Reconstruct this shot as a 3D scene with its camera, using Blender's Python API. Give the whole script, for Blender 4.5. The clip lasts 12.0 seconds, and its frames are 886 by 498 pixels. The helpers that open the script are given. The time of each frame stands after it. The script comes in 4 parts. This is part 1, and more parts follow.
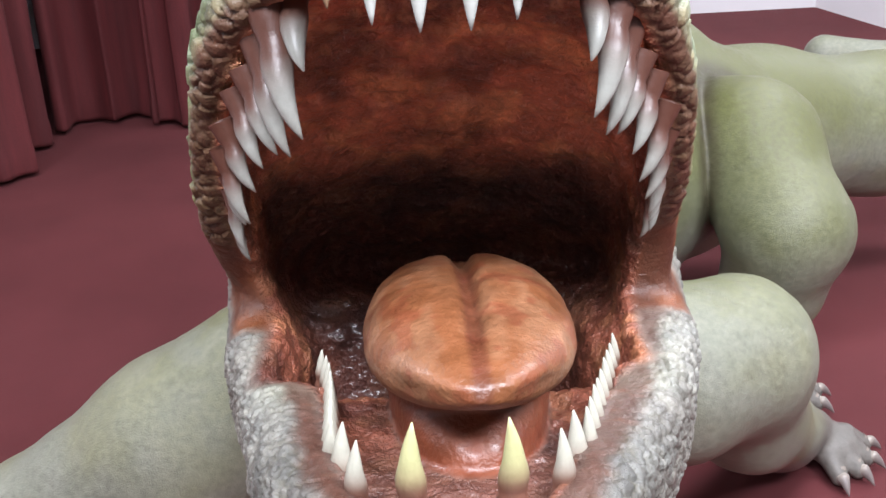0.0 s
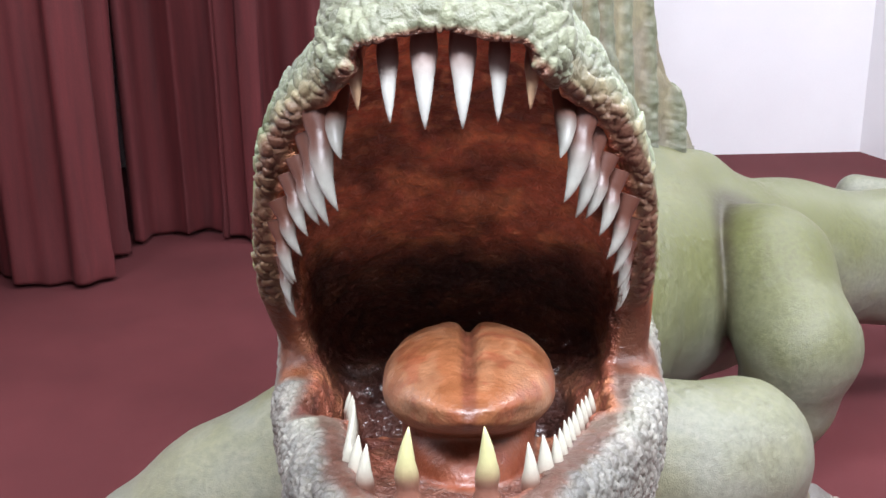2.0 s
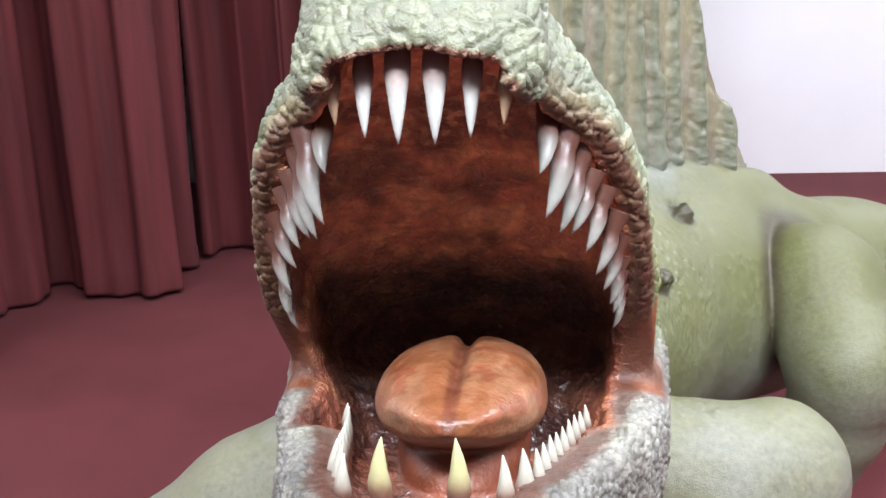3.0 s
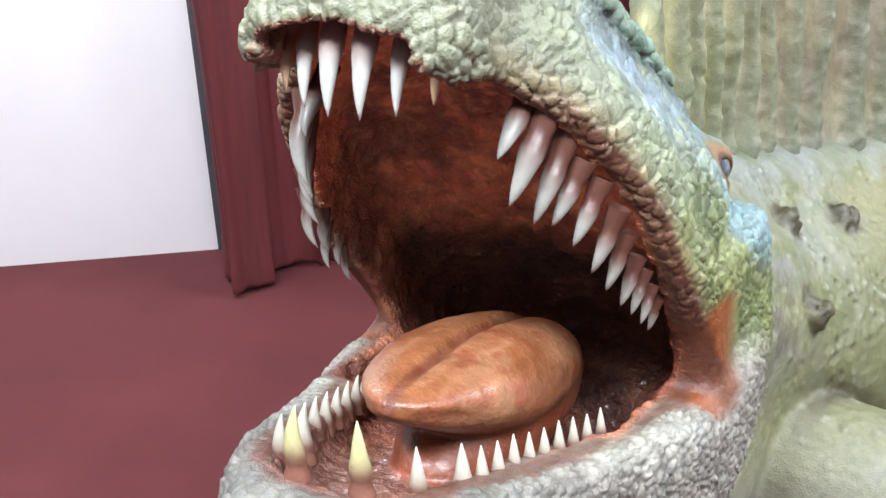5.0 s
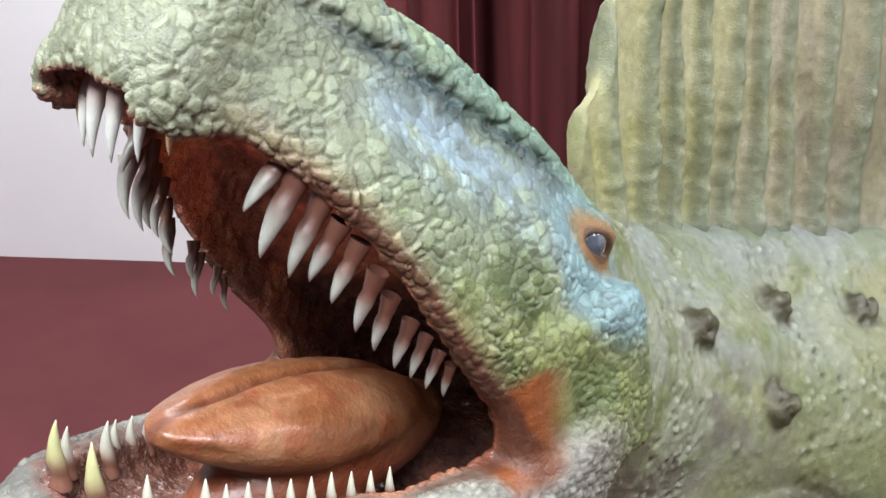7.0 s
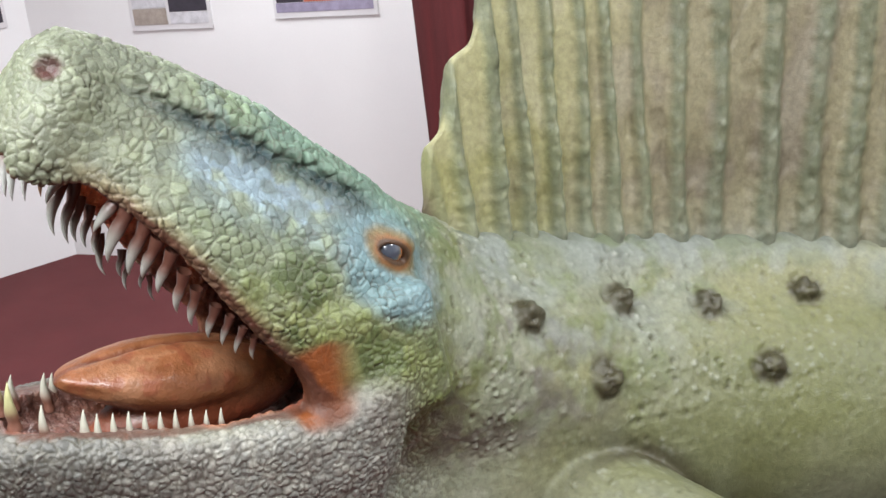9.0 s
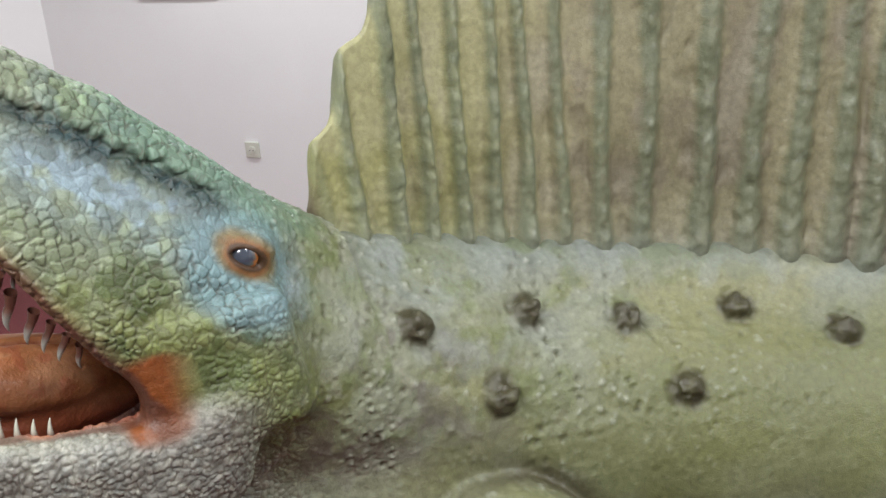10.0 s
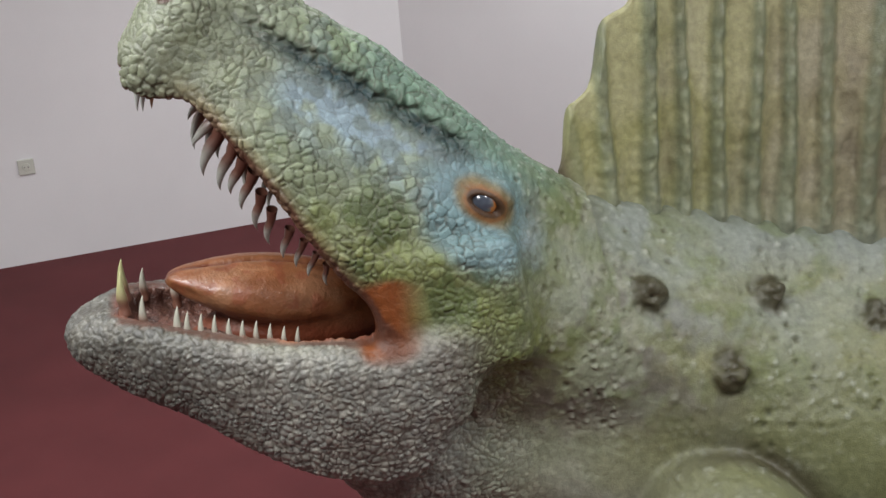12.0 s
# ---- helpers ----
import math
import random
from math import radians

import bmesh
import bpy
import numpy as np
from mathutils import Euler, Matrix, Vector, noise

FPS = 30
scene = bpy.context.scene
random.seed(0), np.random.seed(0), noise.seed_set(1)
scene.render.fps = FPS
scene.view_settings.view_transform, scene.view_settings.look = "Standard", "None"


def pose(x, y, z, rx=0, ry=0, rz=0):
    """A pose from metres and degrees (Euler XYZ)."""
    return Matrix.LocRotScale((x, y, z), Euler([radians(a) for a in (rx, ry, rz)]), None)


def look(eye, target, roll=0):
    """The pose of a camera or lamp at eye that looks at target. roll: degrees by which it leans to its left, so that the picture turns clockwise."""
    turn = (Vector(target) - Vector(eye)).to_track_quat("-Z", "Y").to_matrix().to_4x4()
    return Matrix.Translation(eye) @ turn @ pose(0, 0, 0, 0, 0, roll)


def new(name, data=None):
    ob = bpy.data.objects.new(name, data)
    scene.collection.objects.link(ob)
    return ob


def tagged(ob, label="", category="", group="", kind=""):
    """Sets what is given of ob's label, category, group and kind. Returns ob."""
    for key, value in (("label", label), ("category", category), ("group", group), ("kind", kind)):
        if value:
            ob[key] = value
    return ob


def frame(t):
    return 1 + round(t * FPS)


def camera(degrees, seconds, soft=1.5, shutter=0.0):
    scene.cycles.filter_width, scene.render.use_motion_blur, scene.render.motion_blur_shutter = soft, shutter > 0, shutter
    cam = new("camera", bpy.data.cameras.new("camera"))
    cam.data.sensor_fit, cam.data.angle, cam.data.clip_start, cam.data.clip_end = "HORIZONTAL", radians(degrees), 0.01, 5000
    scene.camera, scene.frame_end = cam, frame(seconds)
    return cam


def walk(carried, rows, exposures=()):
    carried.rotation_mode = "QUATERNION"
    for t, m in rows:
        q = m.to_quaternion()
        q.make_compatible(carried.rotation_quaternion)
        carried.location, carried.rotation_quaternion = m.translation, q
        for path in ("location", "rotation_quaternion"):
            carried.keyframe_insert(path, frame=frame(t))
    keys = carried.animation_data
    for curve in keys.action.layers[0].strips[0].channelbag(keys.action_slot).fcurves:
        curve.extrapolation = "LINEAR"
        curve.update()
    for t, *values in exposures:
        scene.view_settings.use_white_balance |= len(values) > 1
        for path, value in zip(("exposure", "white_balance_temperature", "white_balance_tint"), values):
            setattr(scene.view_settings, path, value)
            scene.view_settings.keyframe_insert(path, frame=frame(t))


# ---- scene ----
cam = camera(42.00, 12.0)
PATH = [
    (0, (-0.0366, -0.7999, 1.7491), (0.0138, 0.5421, 1.0808), -1.73),
    (0.5, (-0.0367, -0.8856, 1.7531), (-0.0213, 0.4634, 1.0974), -1.18),
    (1, (-0.0340, -0.9840, 1.7674), (-0.0331, 0.3922, 1.1706), -0.02),
    (1.5, (-0.0123, -1.0463, 1.7795), (-0.0254, 0.3528, 1.2387), -0.56),
    (2, (0.0181, -1.0787, 1.7867), (-0.0088, 0.3334, 1.2815), -0.79),
    (2.5, (0.0627, -1.1111, 1.7899), (-0.0413, 0.3054, 1.3077), -0.99),
    (3, (0.1296, -1.0897, 1.7863), (-0.0092, 0.3239, 1.3044), -1.64),
    (5, (0.6059, -0.8773, 1.8085), (-0.0906, 0.3292, 1.2525), -3.03),
    (5.5, (0.7681, -0.8969, 1.8319), (-0.0196, 0.2629, 1.2987), -1.89),
    (6, (0.8712, -0.8353, 1.8347), (0.0359, 0.2982, 1.3175), -2.47),
    (6.5, (0.9304, -0.6811, 1.8199), (0.0272, 0.4047, 1.3148), -2.19),
    (8.5, (1.6472, -0.4928, 1.9315), (0.4773, 0.2928, 1.4177), -3.29),
    (9, (1.8256, -0.4416, 1.9796), (0.6565, 0.3591, 1.4877), -5.57),
    (9.5, (1.8554, -0.2784, 1.9331), (0.6754, 0.5037, 1.4371), -4.00),
    (10, (1.8888, -0.0613, 1.9608), (0.6772, 0.6538, 1.4407), -4.81),
    (10.5, (1.9225, 0.0273, 1.9769), (0.6694, 0.6735, 1.4650), -5.11),
    (11, (2.0589, 0.1480, 1.9464), (0.7379, 0.6327, 1.4268), -4.64),
    (11.5, (2.1030, 0.1299, 1.9100), (0.7394, 0.4955, 1.4030), -4.38),
    (12, (2.0743, 0.0648, 1.8960), (0.6865, 0.3726, 1.4172), -4.64),
]
# stops, white balance and tint as the camera adapts
EXPOSURE = [(0.0, 0.24, 5850, 14), (2.5, 0.30, 5850, 14), (5.5, 0.35, 5850, 10), (6.5, 0.16, 5950, 9), (9.0, -0.11, 6150, 9), (10.5, -0.50, 6250, 8), (12.0, -0.75, 6250, 9)]
walk(cam, [(t, look(eye, target, roll)) for t, eye, target, roll in PATH], EXPOSURE)

# ---- world and light ----
world = bpy.data.worlds.new("world")
scene.world = world
world.use_nodes = True
world.node_tree.nodes["Background"].inputs[0].default_value = (0.9, 0.95, 1.0, 1)
world.node_tree.nodes["Background"].inputs[1].default_value = 0.05

CEIL = 3.1
# ceiling tubes out of view; the last is added fill for the back
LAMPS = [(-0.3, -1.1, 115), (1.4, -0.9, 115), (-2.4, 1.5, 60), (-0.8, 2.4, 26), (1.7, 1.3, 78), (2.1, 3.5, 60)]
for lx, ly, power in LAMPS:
    ld = bpy.data.lights.new("tube_fill_light", "AREA")
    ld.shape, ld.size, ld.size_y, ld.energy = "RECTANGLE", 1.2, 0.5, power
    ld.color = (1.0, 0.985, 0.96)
    lo = new("tube_fill_light", ld)
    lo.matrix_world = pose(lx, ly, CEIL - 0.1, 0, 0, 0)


# ---- helpers ----
def part(name, bm, material, parent=None, label="", smooth=False):
    me = bpy.data.meshes.new(name)
    bm.normal_update()
    bm.to_mesh(me)
    bm.free()
    if smooth:
        me.polygons.foreach_set("use_smooth", [True] * len(me.polygons))
    me.materials.append(material)
    ob = new(name, me)
    if parent:
        ob.parent = parent
    if label:
        tagged(ob, label)
    return ob


def box(bm, x0, x1, y0, y1, z0, z1, m=None):
    r = bmesh.ops.create_cube(bm, size=1)
    mm = Matrix.Translation(((x0 + x1) / 2, (y0 + y1) / 2, (z0 + z1) / 2)) @ Matrix.Diagonal((x1 - x0, y1 - y0, z1 - z0, 1))
    bmesh.ops.transform(bm, matrix=(m @ mm) if m else mm, verts=r["verts"])
    return r["verts"]


def bevelled(bm, width, segments=2):
    bmesh.ops.bevel(bm, geom=list(bm.edges), offset=width, segments=segments, affect="EDGES", profile=0.6)
    return bm


def hash01(i, j, k, seed=0):
    h = i.astype(np.uint32) * np.uint32(73856093) ^ j.astype(np.uint32) * np.uint32(19349663) ^ k.astype(np.uint32) * np.uint32(83492791) ^ np.uint32((seed * 2654435761) & 0xFFFFFFFF)
    h = (h ^ (h >> np.uint32(13))) * np.uint32(1274126177)
    h = (h ^ (h >> np.uint32(15))) * np.uint32(2246822519)
    h = h ^ (h >> np.uint32(11))
    return (h & np.uint32(0xFFFFF)).astype(np.float32) / np.float32(0x100000)


def vnoise(p, size, seed=0):
    """Smooth lattice noise, 0 to 1, of points p (n, 3)."""
    q = p / size
    c = np.floor(q).astype(np.int32)
    f = q - c
    f = f * f * (3 - 2 * f)
    out = np.zeros(len(p))
    for a in (0, 1):
        for b in (0, 1):
            for d in (0, 1):
                w = (f[:, 0] if a else 1 - f[:, 0]) * (f[:, 1] if b else 1 - f[:, 1]) * (f[:, 2] if d else 1 - f[:, 2])
                out += w * hash01(c[:, 0] + a, c[:, 1] + b, c[:, 2] + d, seed)
    return out


def fbm(p, size, octaves=3, seed=0):
    out, amp, tot = np.zeros(len(p)), 1.0, 0.0
    for o in range(octaves):
        out += amp * vnoise(p, size / 2 ** o, seed + o)
        tot += amp
        amp *= 0.55
    return out / tot


def cells(p, size, seed=0):
    """Cell pattern: distance to the nearest and second seed, the nearest seed's offset and its random number."""
    q = p / size
    c = np.floor(q).astype(np.int32)
    n = len(p)
    f1, f2, rnd = np.full(n, 9.0), np.full(n, 9.0), np.zeros(n)
    off = np.zeros((n, 3))
    for a in (-1, 0, 1):
        for b in (-1, 0, 1):
            for d in (-1, 0, 1):
                i, j, k = c[:, 0] + a, c[:, 1] + b, c[:, 2] + d
                s = np.stack([i + 0.1 + 0.8 * hash01(i, j, k, seed), j + 0.1 + 0.8 * hash01(i, j, k, seed + 1), k + 0.1 + 0.8 * hash01(i, j, k, seed + 2)], 1)
                e = q - s
                r = np.sqrt((e * e).sum(1))
                near = r < f1
                f2 = np.where(near, f1, np.minimum(f2, r))
                f1 = np.where(near, r, f1)
                rnd = np.where(near, hash01(i, j, k, seed + 3), rnd)
                off = np.where(near[:, None], e, off)
    return f1, f2, off * size, rnd


def sstep(a, b, x):
    t = np.clip((x - a) / (b - a), 0, 1)
    return t * t * (3 - 2 * t)


# ---- materials ----
def material(name):
    m = bpy.data.materials.new(name)
    m.use_nodes = True
    nt = m.node_tree
    return m, nt, nt.nodes["Principled BSDF"]


def node(nt, kind, **inputs):
    n = nt.nodes.new(kind)
    for key, value in inputs.items():
        n.inputs[key].default_value = value
    return n


def noise_node(nt, scale, detail=3.0, rough=0.55, coord=None):
    n = node(nt, "ShaderNodeTexNoise", Scale=scale, Detail=detail, Roughness=rough)
    if coord is None:
        coord = nt.nodes.new("ShaderNodeTexCoord").outputs["Object"]
    nt.links.new(coord, n.inputs["Vector"])
    return n


def ramp(nt, src, stops):
    r = nt.nodes.new("ShaderNodeValToRGB")
    while len(r.color_ramp.elements) < len(stops):
        r.color_ramp.elements.new(0.5)
    for e, (pos, col) in zip(r.color_ramp.elements, stops):
        e.position, e.color = pos, (*col, 1) if len(col) == 3 else col
    nt.links.new(src, r.inputs[0])
    return r


def bump(nt, src, bsdf, strength, distance):
    b = node(nt, "ShaderNodeBump", Strength=strength, Distance=distance)
    nt.links.new(src, b.inputs["Height"])
    nt.links.new(b.outputs[0], bsdf.inputs["Normal"])
    return b


def mixed(nt, a, b, fac, mode="MIX"):
    m = nt.nodes.new("ShaderNodeMix")
    m.data_type, m.blend_type = "RGBA", mode
    if isinstance(fac, float):
        m.inputs[0].default_value = fac
    else:
        nt.links.new(fac, m.inputs[0])
    for sock, v in ((m.inputs[6], a), (m.inputs[7], b)):
        if isinstance(v, tuple):
            sock.default_value = (*v, 1)
        else:
            nt.links.new(v, sock)
    return m.outputs[2]


def two_scale(name, col_a, col_b, big, small, rough, bump_d, bump_s=0.4, spread=0.12, sheen=0.0):
    """A surface with stains at one scale and grain at another."""
    m, nt, b = material(name)
    n1, n2 = noise_node(nt, big, 4), noise_node(nt, small, 3)
    r1 = ramp(nt, n1.outputs[0], [(0.3, col_a), (0.7, col_b)])
    r2 = ramp(nt, n2.outputs[0], [(0.25, (1 - spread,) * 3), (0.75, (1 + spread,) * 3)])
    nt.links.new(mixed(nt, r1.outputs[0], r2.outputs[0], 1.0, "MULTIPLY"), b.inputs["Base Color"])
    b.inputs["Roughness"].default_value = rough
    b.inputs["Sheen Weight"].default_value = sheen
    bump(nt, n2.outputs[0], b, bump_s, bump_d)
    return m


M_CARPET = two_scale("carpet", (0.093, 0.0155, 0.0175), (0.127, 0.0240, 0.0265), 2.2, 420, 0.95, 0.004, 0.7, 0.3, 0.0)
M_WALL = two_scale("white_wall_paint", (0.80, 0.80, 0.815), (0.86, 0.86, 0.87), 1.3, 160, 0.7, 0.001, 0.15, 0.015)
M_FAR = two_scale("grey_bounce_cut_paint", (0.30, 0.29, 0.28), (0.36, 0.35, 0.34), 1.3, 160, 0.7, 0.001, 0.15, 0.02)
M_CEIL = two_scale("ceiling_paint", (0.78, 0.78, 0.78), (0.84, 0.84, 0.83), 1.0, 90, 0.85, 0.001, 0.2, 0.02)
M_EDGE = two_scale("dark_grey_edge", (0.05, 0.05, 0.06), (0.08, 0.08, 0.09), 4, 200, 0.5, 0.001)
M_PLASTIC = two_scale("ivory_plastic", (0.58, 0.60, 0.53), (0.66, 0.67, 0.60), 8, 300, 0.4, 0.0003, 0.1, 0.03)
M_SOCKHOLE = two_scale("dark_plastic", (0.06, 0.06, 0.055), (0.09, 0.09, 0.08), 8, 200, 0.5, 0.0003)
M_PAPER = two_scale("white_photo_border", (0.66, 0.65, 0.67), (0.72, 0.71, 0.73), 5, 200, 0.45, 0.0003, 0.1, 0.02)


def curtain_material():
    m, nt, b = material("curtain_velvet")
    co = nt.nodes.new("ShaderNodeTexCoord").outputs["Object"]
    mp = node(nt, "ShaderNodeMapping")
    mp.inputs["Scale"].default_value = (1, 1, 0.08)
    nt.links.new(co, mp.inputs["Vector"])
    n1, n2 = noise_node(nt, 14, 4, 0.6, mp.outputs[0]), noise_node(nt, 260, 2)
    r1 = ramp(nt, n1.outputs[0], [(0.3, (0.070, 0.0100, 0.0116)), (0.7, (0.128, 0.0188, 0.021))])
    r2 = ramp(nt, n2.outputs[0], [(0.3, (0.85,) * 3), (0.7, (1.12,) * 3)])
    nt.links.new(mixed(nt, r1.outputs[0], r2.outputs[0], 1.0, "MULTIPLY"), b.inputs["Base Color"])
    b.inputs["Roughness"].default_value = 0.8
    bump(nt, n2.outputs[0], b, 0.3, 0.002)
    return m


M_CURTAIN = curtain_material()


def painted(name, rough, grain, bump_d, bump_s, coat=0.0, spread=0.14, spec=0.5):
    """A painted sculpture surface: its paint is laid on the mesh, grain and gloss variation come from here."""
    m, nt, b = material(name)
    at = nt.nodes.new("ShaderNodeAttribute")
    at.attribute_name = "paint"
    n1, n2 = noise_node(nt, grain, 4, 0.65), noise_node(nt, grain * 5, 3)
    r1 = ramp(nt, n1.outputs[0], [(0.25, (1 - spread,) * 3), (0.75, (1 + spread,) * 3)])
    nt.links.new(mixed(nt, at.outputs["Color"], r1.outputs[0], 1.0, "MULTIPLY"), b.inputs["Base Color"])
    r2 = ramp(nt, n1.outputs[0], [(0.3, (rough - 0.1,) * 3), (0.7, (rough + 0.12,) * 3)])
    nt.links.new(r2.outputs[0], b.inputs["Roughness"])
    b.inputs["Coat Weight"].default_value = coat
    b.inputs["Coat Roughness"].default_value = 0.2
    b.inputs["Specular IOR Level"].default_value = spec
    add = node(nt, "ShaderNodeMath")
    add.operation = "ADD"
    nt.links.new(n1.outputs[0], add.inputs[0])
    nt.links.new(n2.outputs[0], add.inputs[1])
    bump(nt, add.outputs[0], b, bump_s, bump_d)
    return m


M_HIDE = painted("painted_hide", 0.44, 70, 0.003, 0.5, spread=0.24)
M_WET = painted("wet_mouth_lining", 0.42, 48, 0.007, 0.9, 0.40, 0.42)
M_TONGUE = painted("glossy_tongue", 0.46, 34, 0.0035, 0.5, 0.2, 0.28)
M_TOOTH = painted("tooth_enamel", 0.40, 90, 0.0010, 0.3, 0.05, 0.10)
M_EYE = painted("glass_eye", 0.16, 30, 0.0, 0.0, 1.0, 0.03)

# ---- the room ----
def wall(name, a, b, label, thick=0.12, z0=0.0, z1=CEIL, mat=None):
    """A wall whose seen face runs from a to b, with its thickness to the left of that line."""
    d = Vector((b[0] - a[0], b[1] - a[1], 0))
    m = Matrix.Translation((a[0], a[1], 0)) @ Matrix.Rotation(math.atan2(d.y, d.x), 4, "Z")
    bm = bmesh.new()
    box(bm, 0, d.length, 0, thick, z0, z1, m)
    return tagged(part(name, bm, mat or M_WALL), label, "wall", kind="structure")


bm = bmesh.new()
box(bm, -4.9, 4.6, -4.4, 6.4, -0.12, 0)
floor = tagged(part("floor", bm, M_CARPET), "dark red short-pile carpet covering the hall floor", "floor", kind="structure")
bm = bmesh.new()
box(bm, -5.0, 4.8, -4.6, 6.6, CEIL, CEIL + 0.12)
tagged(part("ceiling", bm, M_CEIL), "plain white painted ceiling", "ceiling", kind="structure")

CORNER = (-4.48, 1.373)
PANEL_END = (-2.57, 2.68)
wall("wall_west", (-3.81, -4.2), CORNER, "plain white painted wall meeting red carpet")
wall("wall_panel", CORNER, PANEL_END, "white painted wall with photo prints and a dark edge")
wall("wall_north", (-4.3, 5.25), (2.36, 5.57), "white painted back wall behind the curtain")
wall("wall_east_far", (2.36, 5.57), (3.9, 2.2), "plain white painted side wall")
# unseen walls added to close the hall; grey holds back bounced light
wall("wall_east", (3.9, 2.2), (3.9, -4.2), "plain unseen side wall, grey to cut bounced light", mat=M_FAR)
wall("wall_south", (3.9, -4.2), (-3.81, -4.2), "unseen wall closing the hall, grey to cut bounced light", mat=M_FAR)
wall("wall_northwest", (-4.40, 1.56), (-4.3, 5.25), "white painted wall hidden behind the curtain")

PANEL_DIR = (Vector(PANEL_END) - Vector(CORNER)).normalized()
PANEL_M = Matrix.Translation((*CORNER, 0)) @ Matrix.Rotation(math.atan2(PANEL_DIR.y, PANEL_DIR.x), 4, "Z")
PANEL_LEN = (Vector(PANEL_END) - Vector(CORNER)).length
bm = bmesh.new()
box(bm, PANEL_LEN + 0.001, PANEL_LEN + 0.035, -0.012, 0.13, 0, CEIL - 0.002, PANEL_M)
tagged(part("trim", bm, M_EDGE), "dark grey metal edge strip on the white wall", "edge trim", kind="structure")


def curtain(line, z1, label, seed, amp=0.035, wave=0.16):
    """A heavy curtain hung along a plan line, gathered in folds, with a turned hem."""
    rnd = random.Random(seed)
    pts = [Vector(p) for p in line]
    lens = [0.0]
    for a, b in zip(pts, pts[1:]):
        lens.append(lens[-1] + (b - a).length)
    n = max(24, int(lens[-1] / 0.012))
    base = []
    for i in range(n + 1):
        s = lens[-1] * i / n
        k = max(j for j in range(len(lens)) if lens[j] <= s + 1e-9)
        k = min(k, len(pts) - 2)
        base.append(pts[k].lerp(pts[k + 1], (s - lens[k]) / (lens[k + 1] - lens[k])))
    for _ in range(5):
        base = [base[0]] + [(base[i - 1] + base[i] * 2 + base[i + 1]) / 4 for i in range(1, n)] + [base[-1]]
    rows = [0.02, 0.035, 0.11, 0.125, 0.4, 0.8, 1.2, 1.6, 2.0, 2.4, z1]
    phase, ph2 = rnd.random() * 6, rnd.random() * 6
    bm = bmesh.new()
    grid = []
    for r, z in enumerate(rows):
        row = []
        for i, p in enumerate(base):
            t = (base[min(i + 2, n)] - base[max(i - 2, 0)]).normalized()
            nrm = Vector((t.y, -t.x))
            s = lens[-1] * i / n
            w = math.sin(s * 6.283 / wave + phase + 1.3 * math.sin(s * 3.1 + ph2)) + 0.3 * math.sin(s * 6.283 / (wave * 0.43) + ph2 + z * 0.5) + 0.5 * math.sin(s * 6.283 / (wave * 2.7) + phase * 2)
            drift = 0.012 * math.sin(z * 2.1 + s * 5)
            grow = 0.75 + 0.25 * z / z1
            hem = 0.004 if z < 0.115 else 0.0
            q = p + nrm * (amp * w * grow + drift + hem)
            low = 0.006 * math.sin(s * 21 + phase) if r < 2 else 0
            row.append(bm.verts.new((q.x, q.y, z + low)))
        grid.append(row)
    for r in range(len(rows) - 1):
        for i in range(n):
            bm.faces.new((grid[r][i], grid[r][i + 1], grid[r + 1][i + 1], grid[r + 1][i]))
    ob = part("curtain", bm, M_CURTAIN, smooth=True)
    md = ob.modifiers.new("cloth", "SOLIDIFY")
    md.thickness = 0.006
    return tagged(ob, label, "curtain", "stage curtains")


curtain([(-2.75, 2.85), (-2.5, 2.72), (-2.3, 2.42), (-2.16, 2.29), (-2.10, 2.36), (-2.16, 2.6), (-2.02, 2.68)], CEIL - 0.02, "dark red velvet curtain gathered beside the white wall", 3, 0.03, 0.2)
curtain([(-2.02, 2.70), (-2.3, 2.95), (-2.42, 3.12), (-2.14, 3.25), (-2.05, 3.55), (-1.80, 3.47), (-1.60, 3.44), (-1.50, 3.80), (-1.54, 4.0)], CEIL - 0.02, "dark red velvet curtain hanging in heavy folds to the carpet", 5, 0.065, 0.31)
curtain([(-1.54, 4.02), (-1.3, 4.14), (-1.05, 4.12), (-0.97, 3.97), (-0.90, 4.15), (-0.4, 4.35)], CEIL - 0.02, "dark red velvet curtain with deep shadowed folds", 8, 0.065, 0.28)
curtain([(-0.38, 4.37), (0.1, 4.55), (0.4, 4.72), (0.75, 4.95)], CEIL - 0.02, "dark red velvet curtain closing the back of the hall", 9, 0.055, 0.26)

# ---- the dinosaur sculpture: one solid, built from smooth implicit forms ----
def lut(points, blur=0.02):
    """A smoothed curve through (x, y) pairs."""
    xs, ys = np.array([p[0] for p in points], float), np.array([p[1] for p in points], float)
    o = np.argsort(xs)
    xs, ys = xs[o], ys[o]
    step = 0.004
    gx = np.arange(xs[0] - 0.3, xs[-1] + 0.3, step)
    gy = np.interp(gx, xs, ys)
    w = np.exp(-0.5 * (np.arange(-30, 31) * step / blur) ** 2)
    gy = np.convolve(np.pad(gy, 30, "edge"), w / w.sum(), "valid")
    return lambda v: np.interp(v, gx, gy)


def smin(a, b, k):
    h = np.clip(0.5 + 0.5 * (b - a) / k, 0, 1)
    return b + (a - b) * h - k * h * (1 - h)


def smax(a, b, k):
    return -smin(-a, -b, k)


def ball(x, y, z, c, r):
    """Ellipsoid: centre, radii."""
    q = np.sqrt(((x - c[0]) / r[0]) ** 2 + ((y - c[1]) / r[1]) ** 2 + ((z - c[2]) / r[2]) ** 2)
    return (q - 1) * min(r)


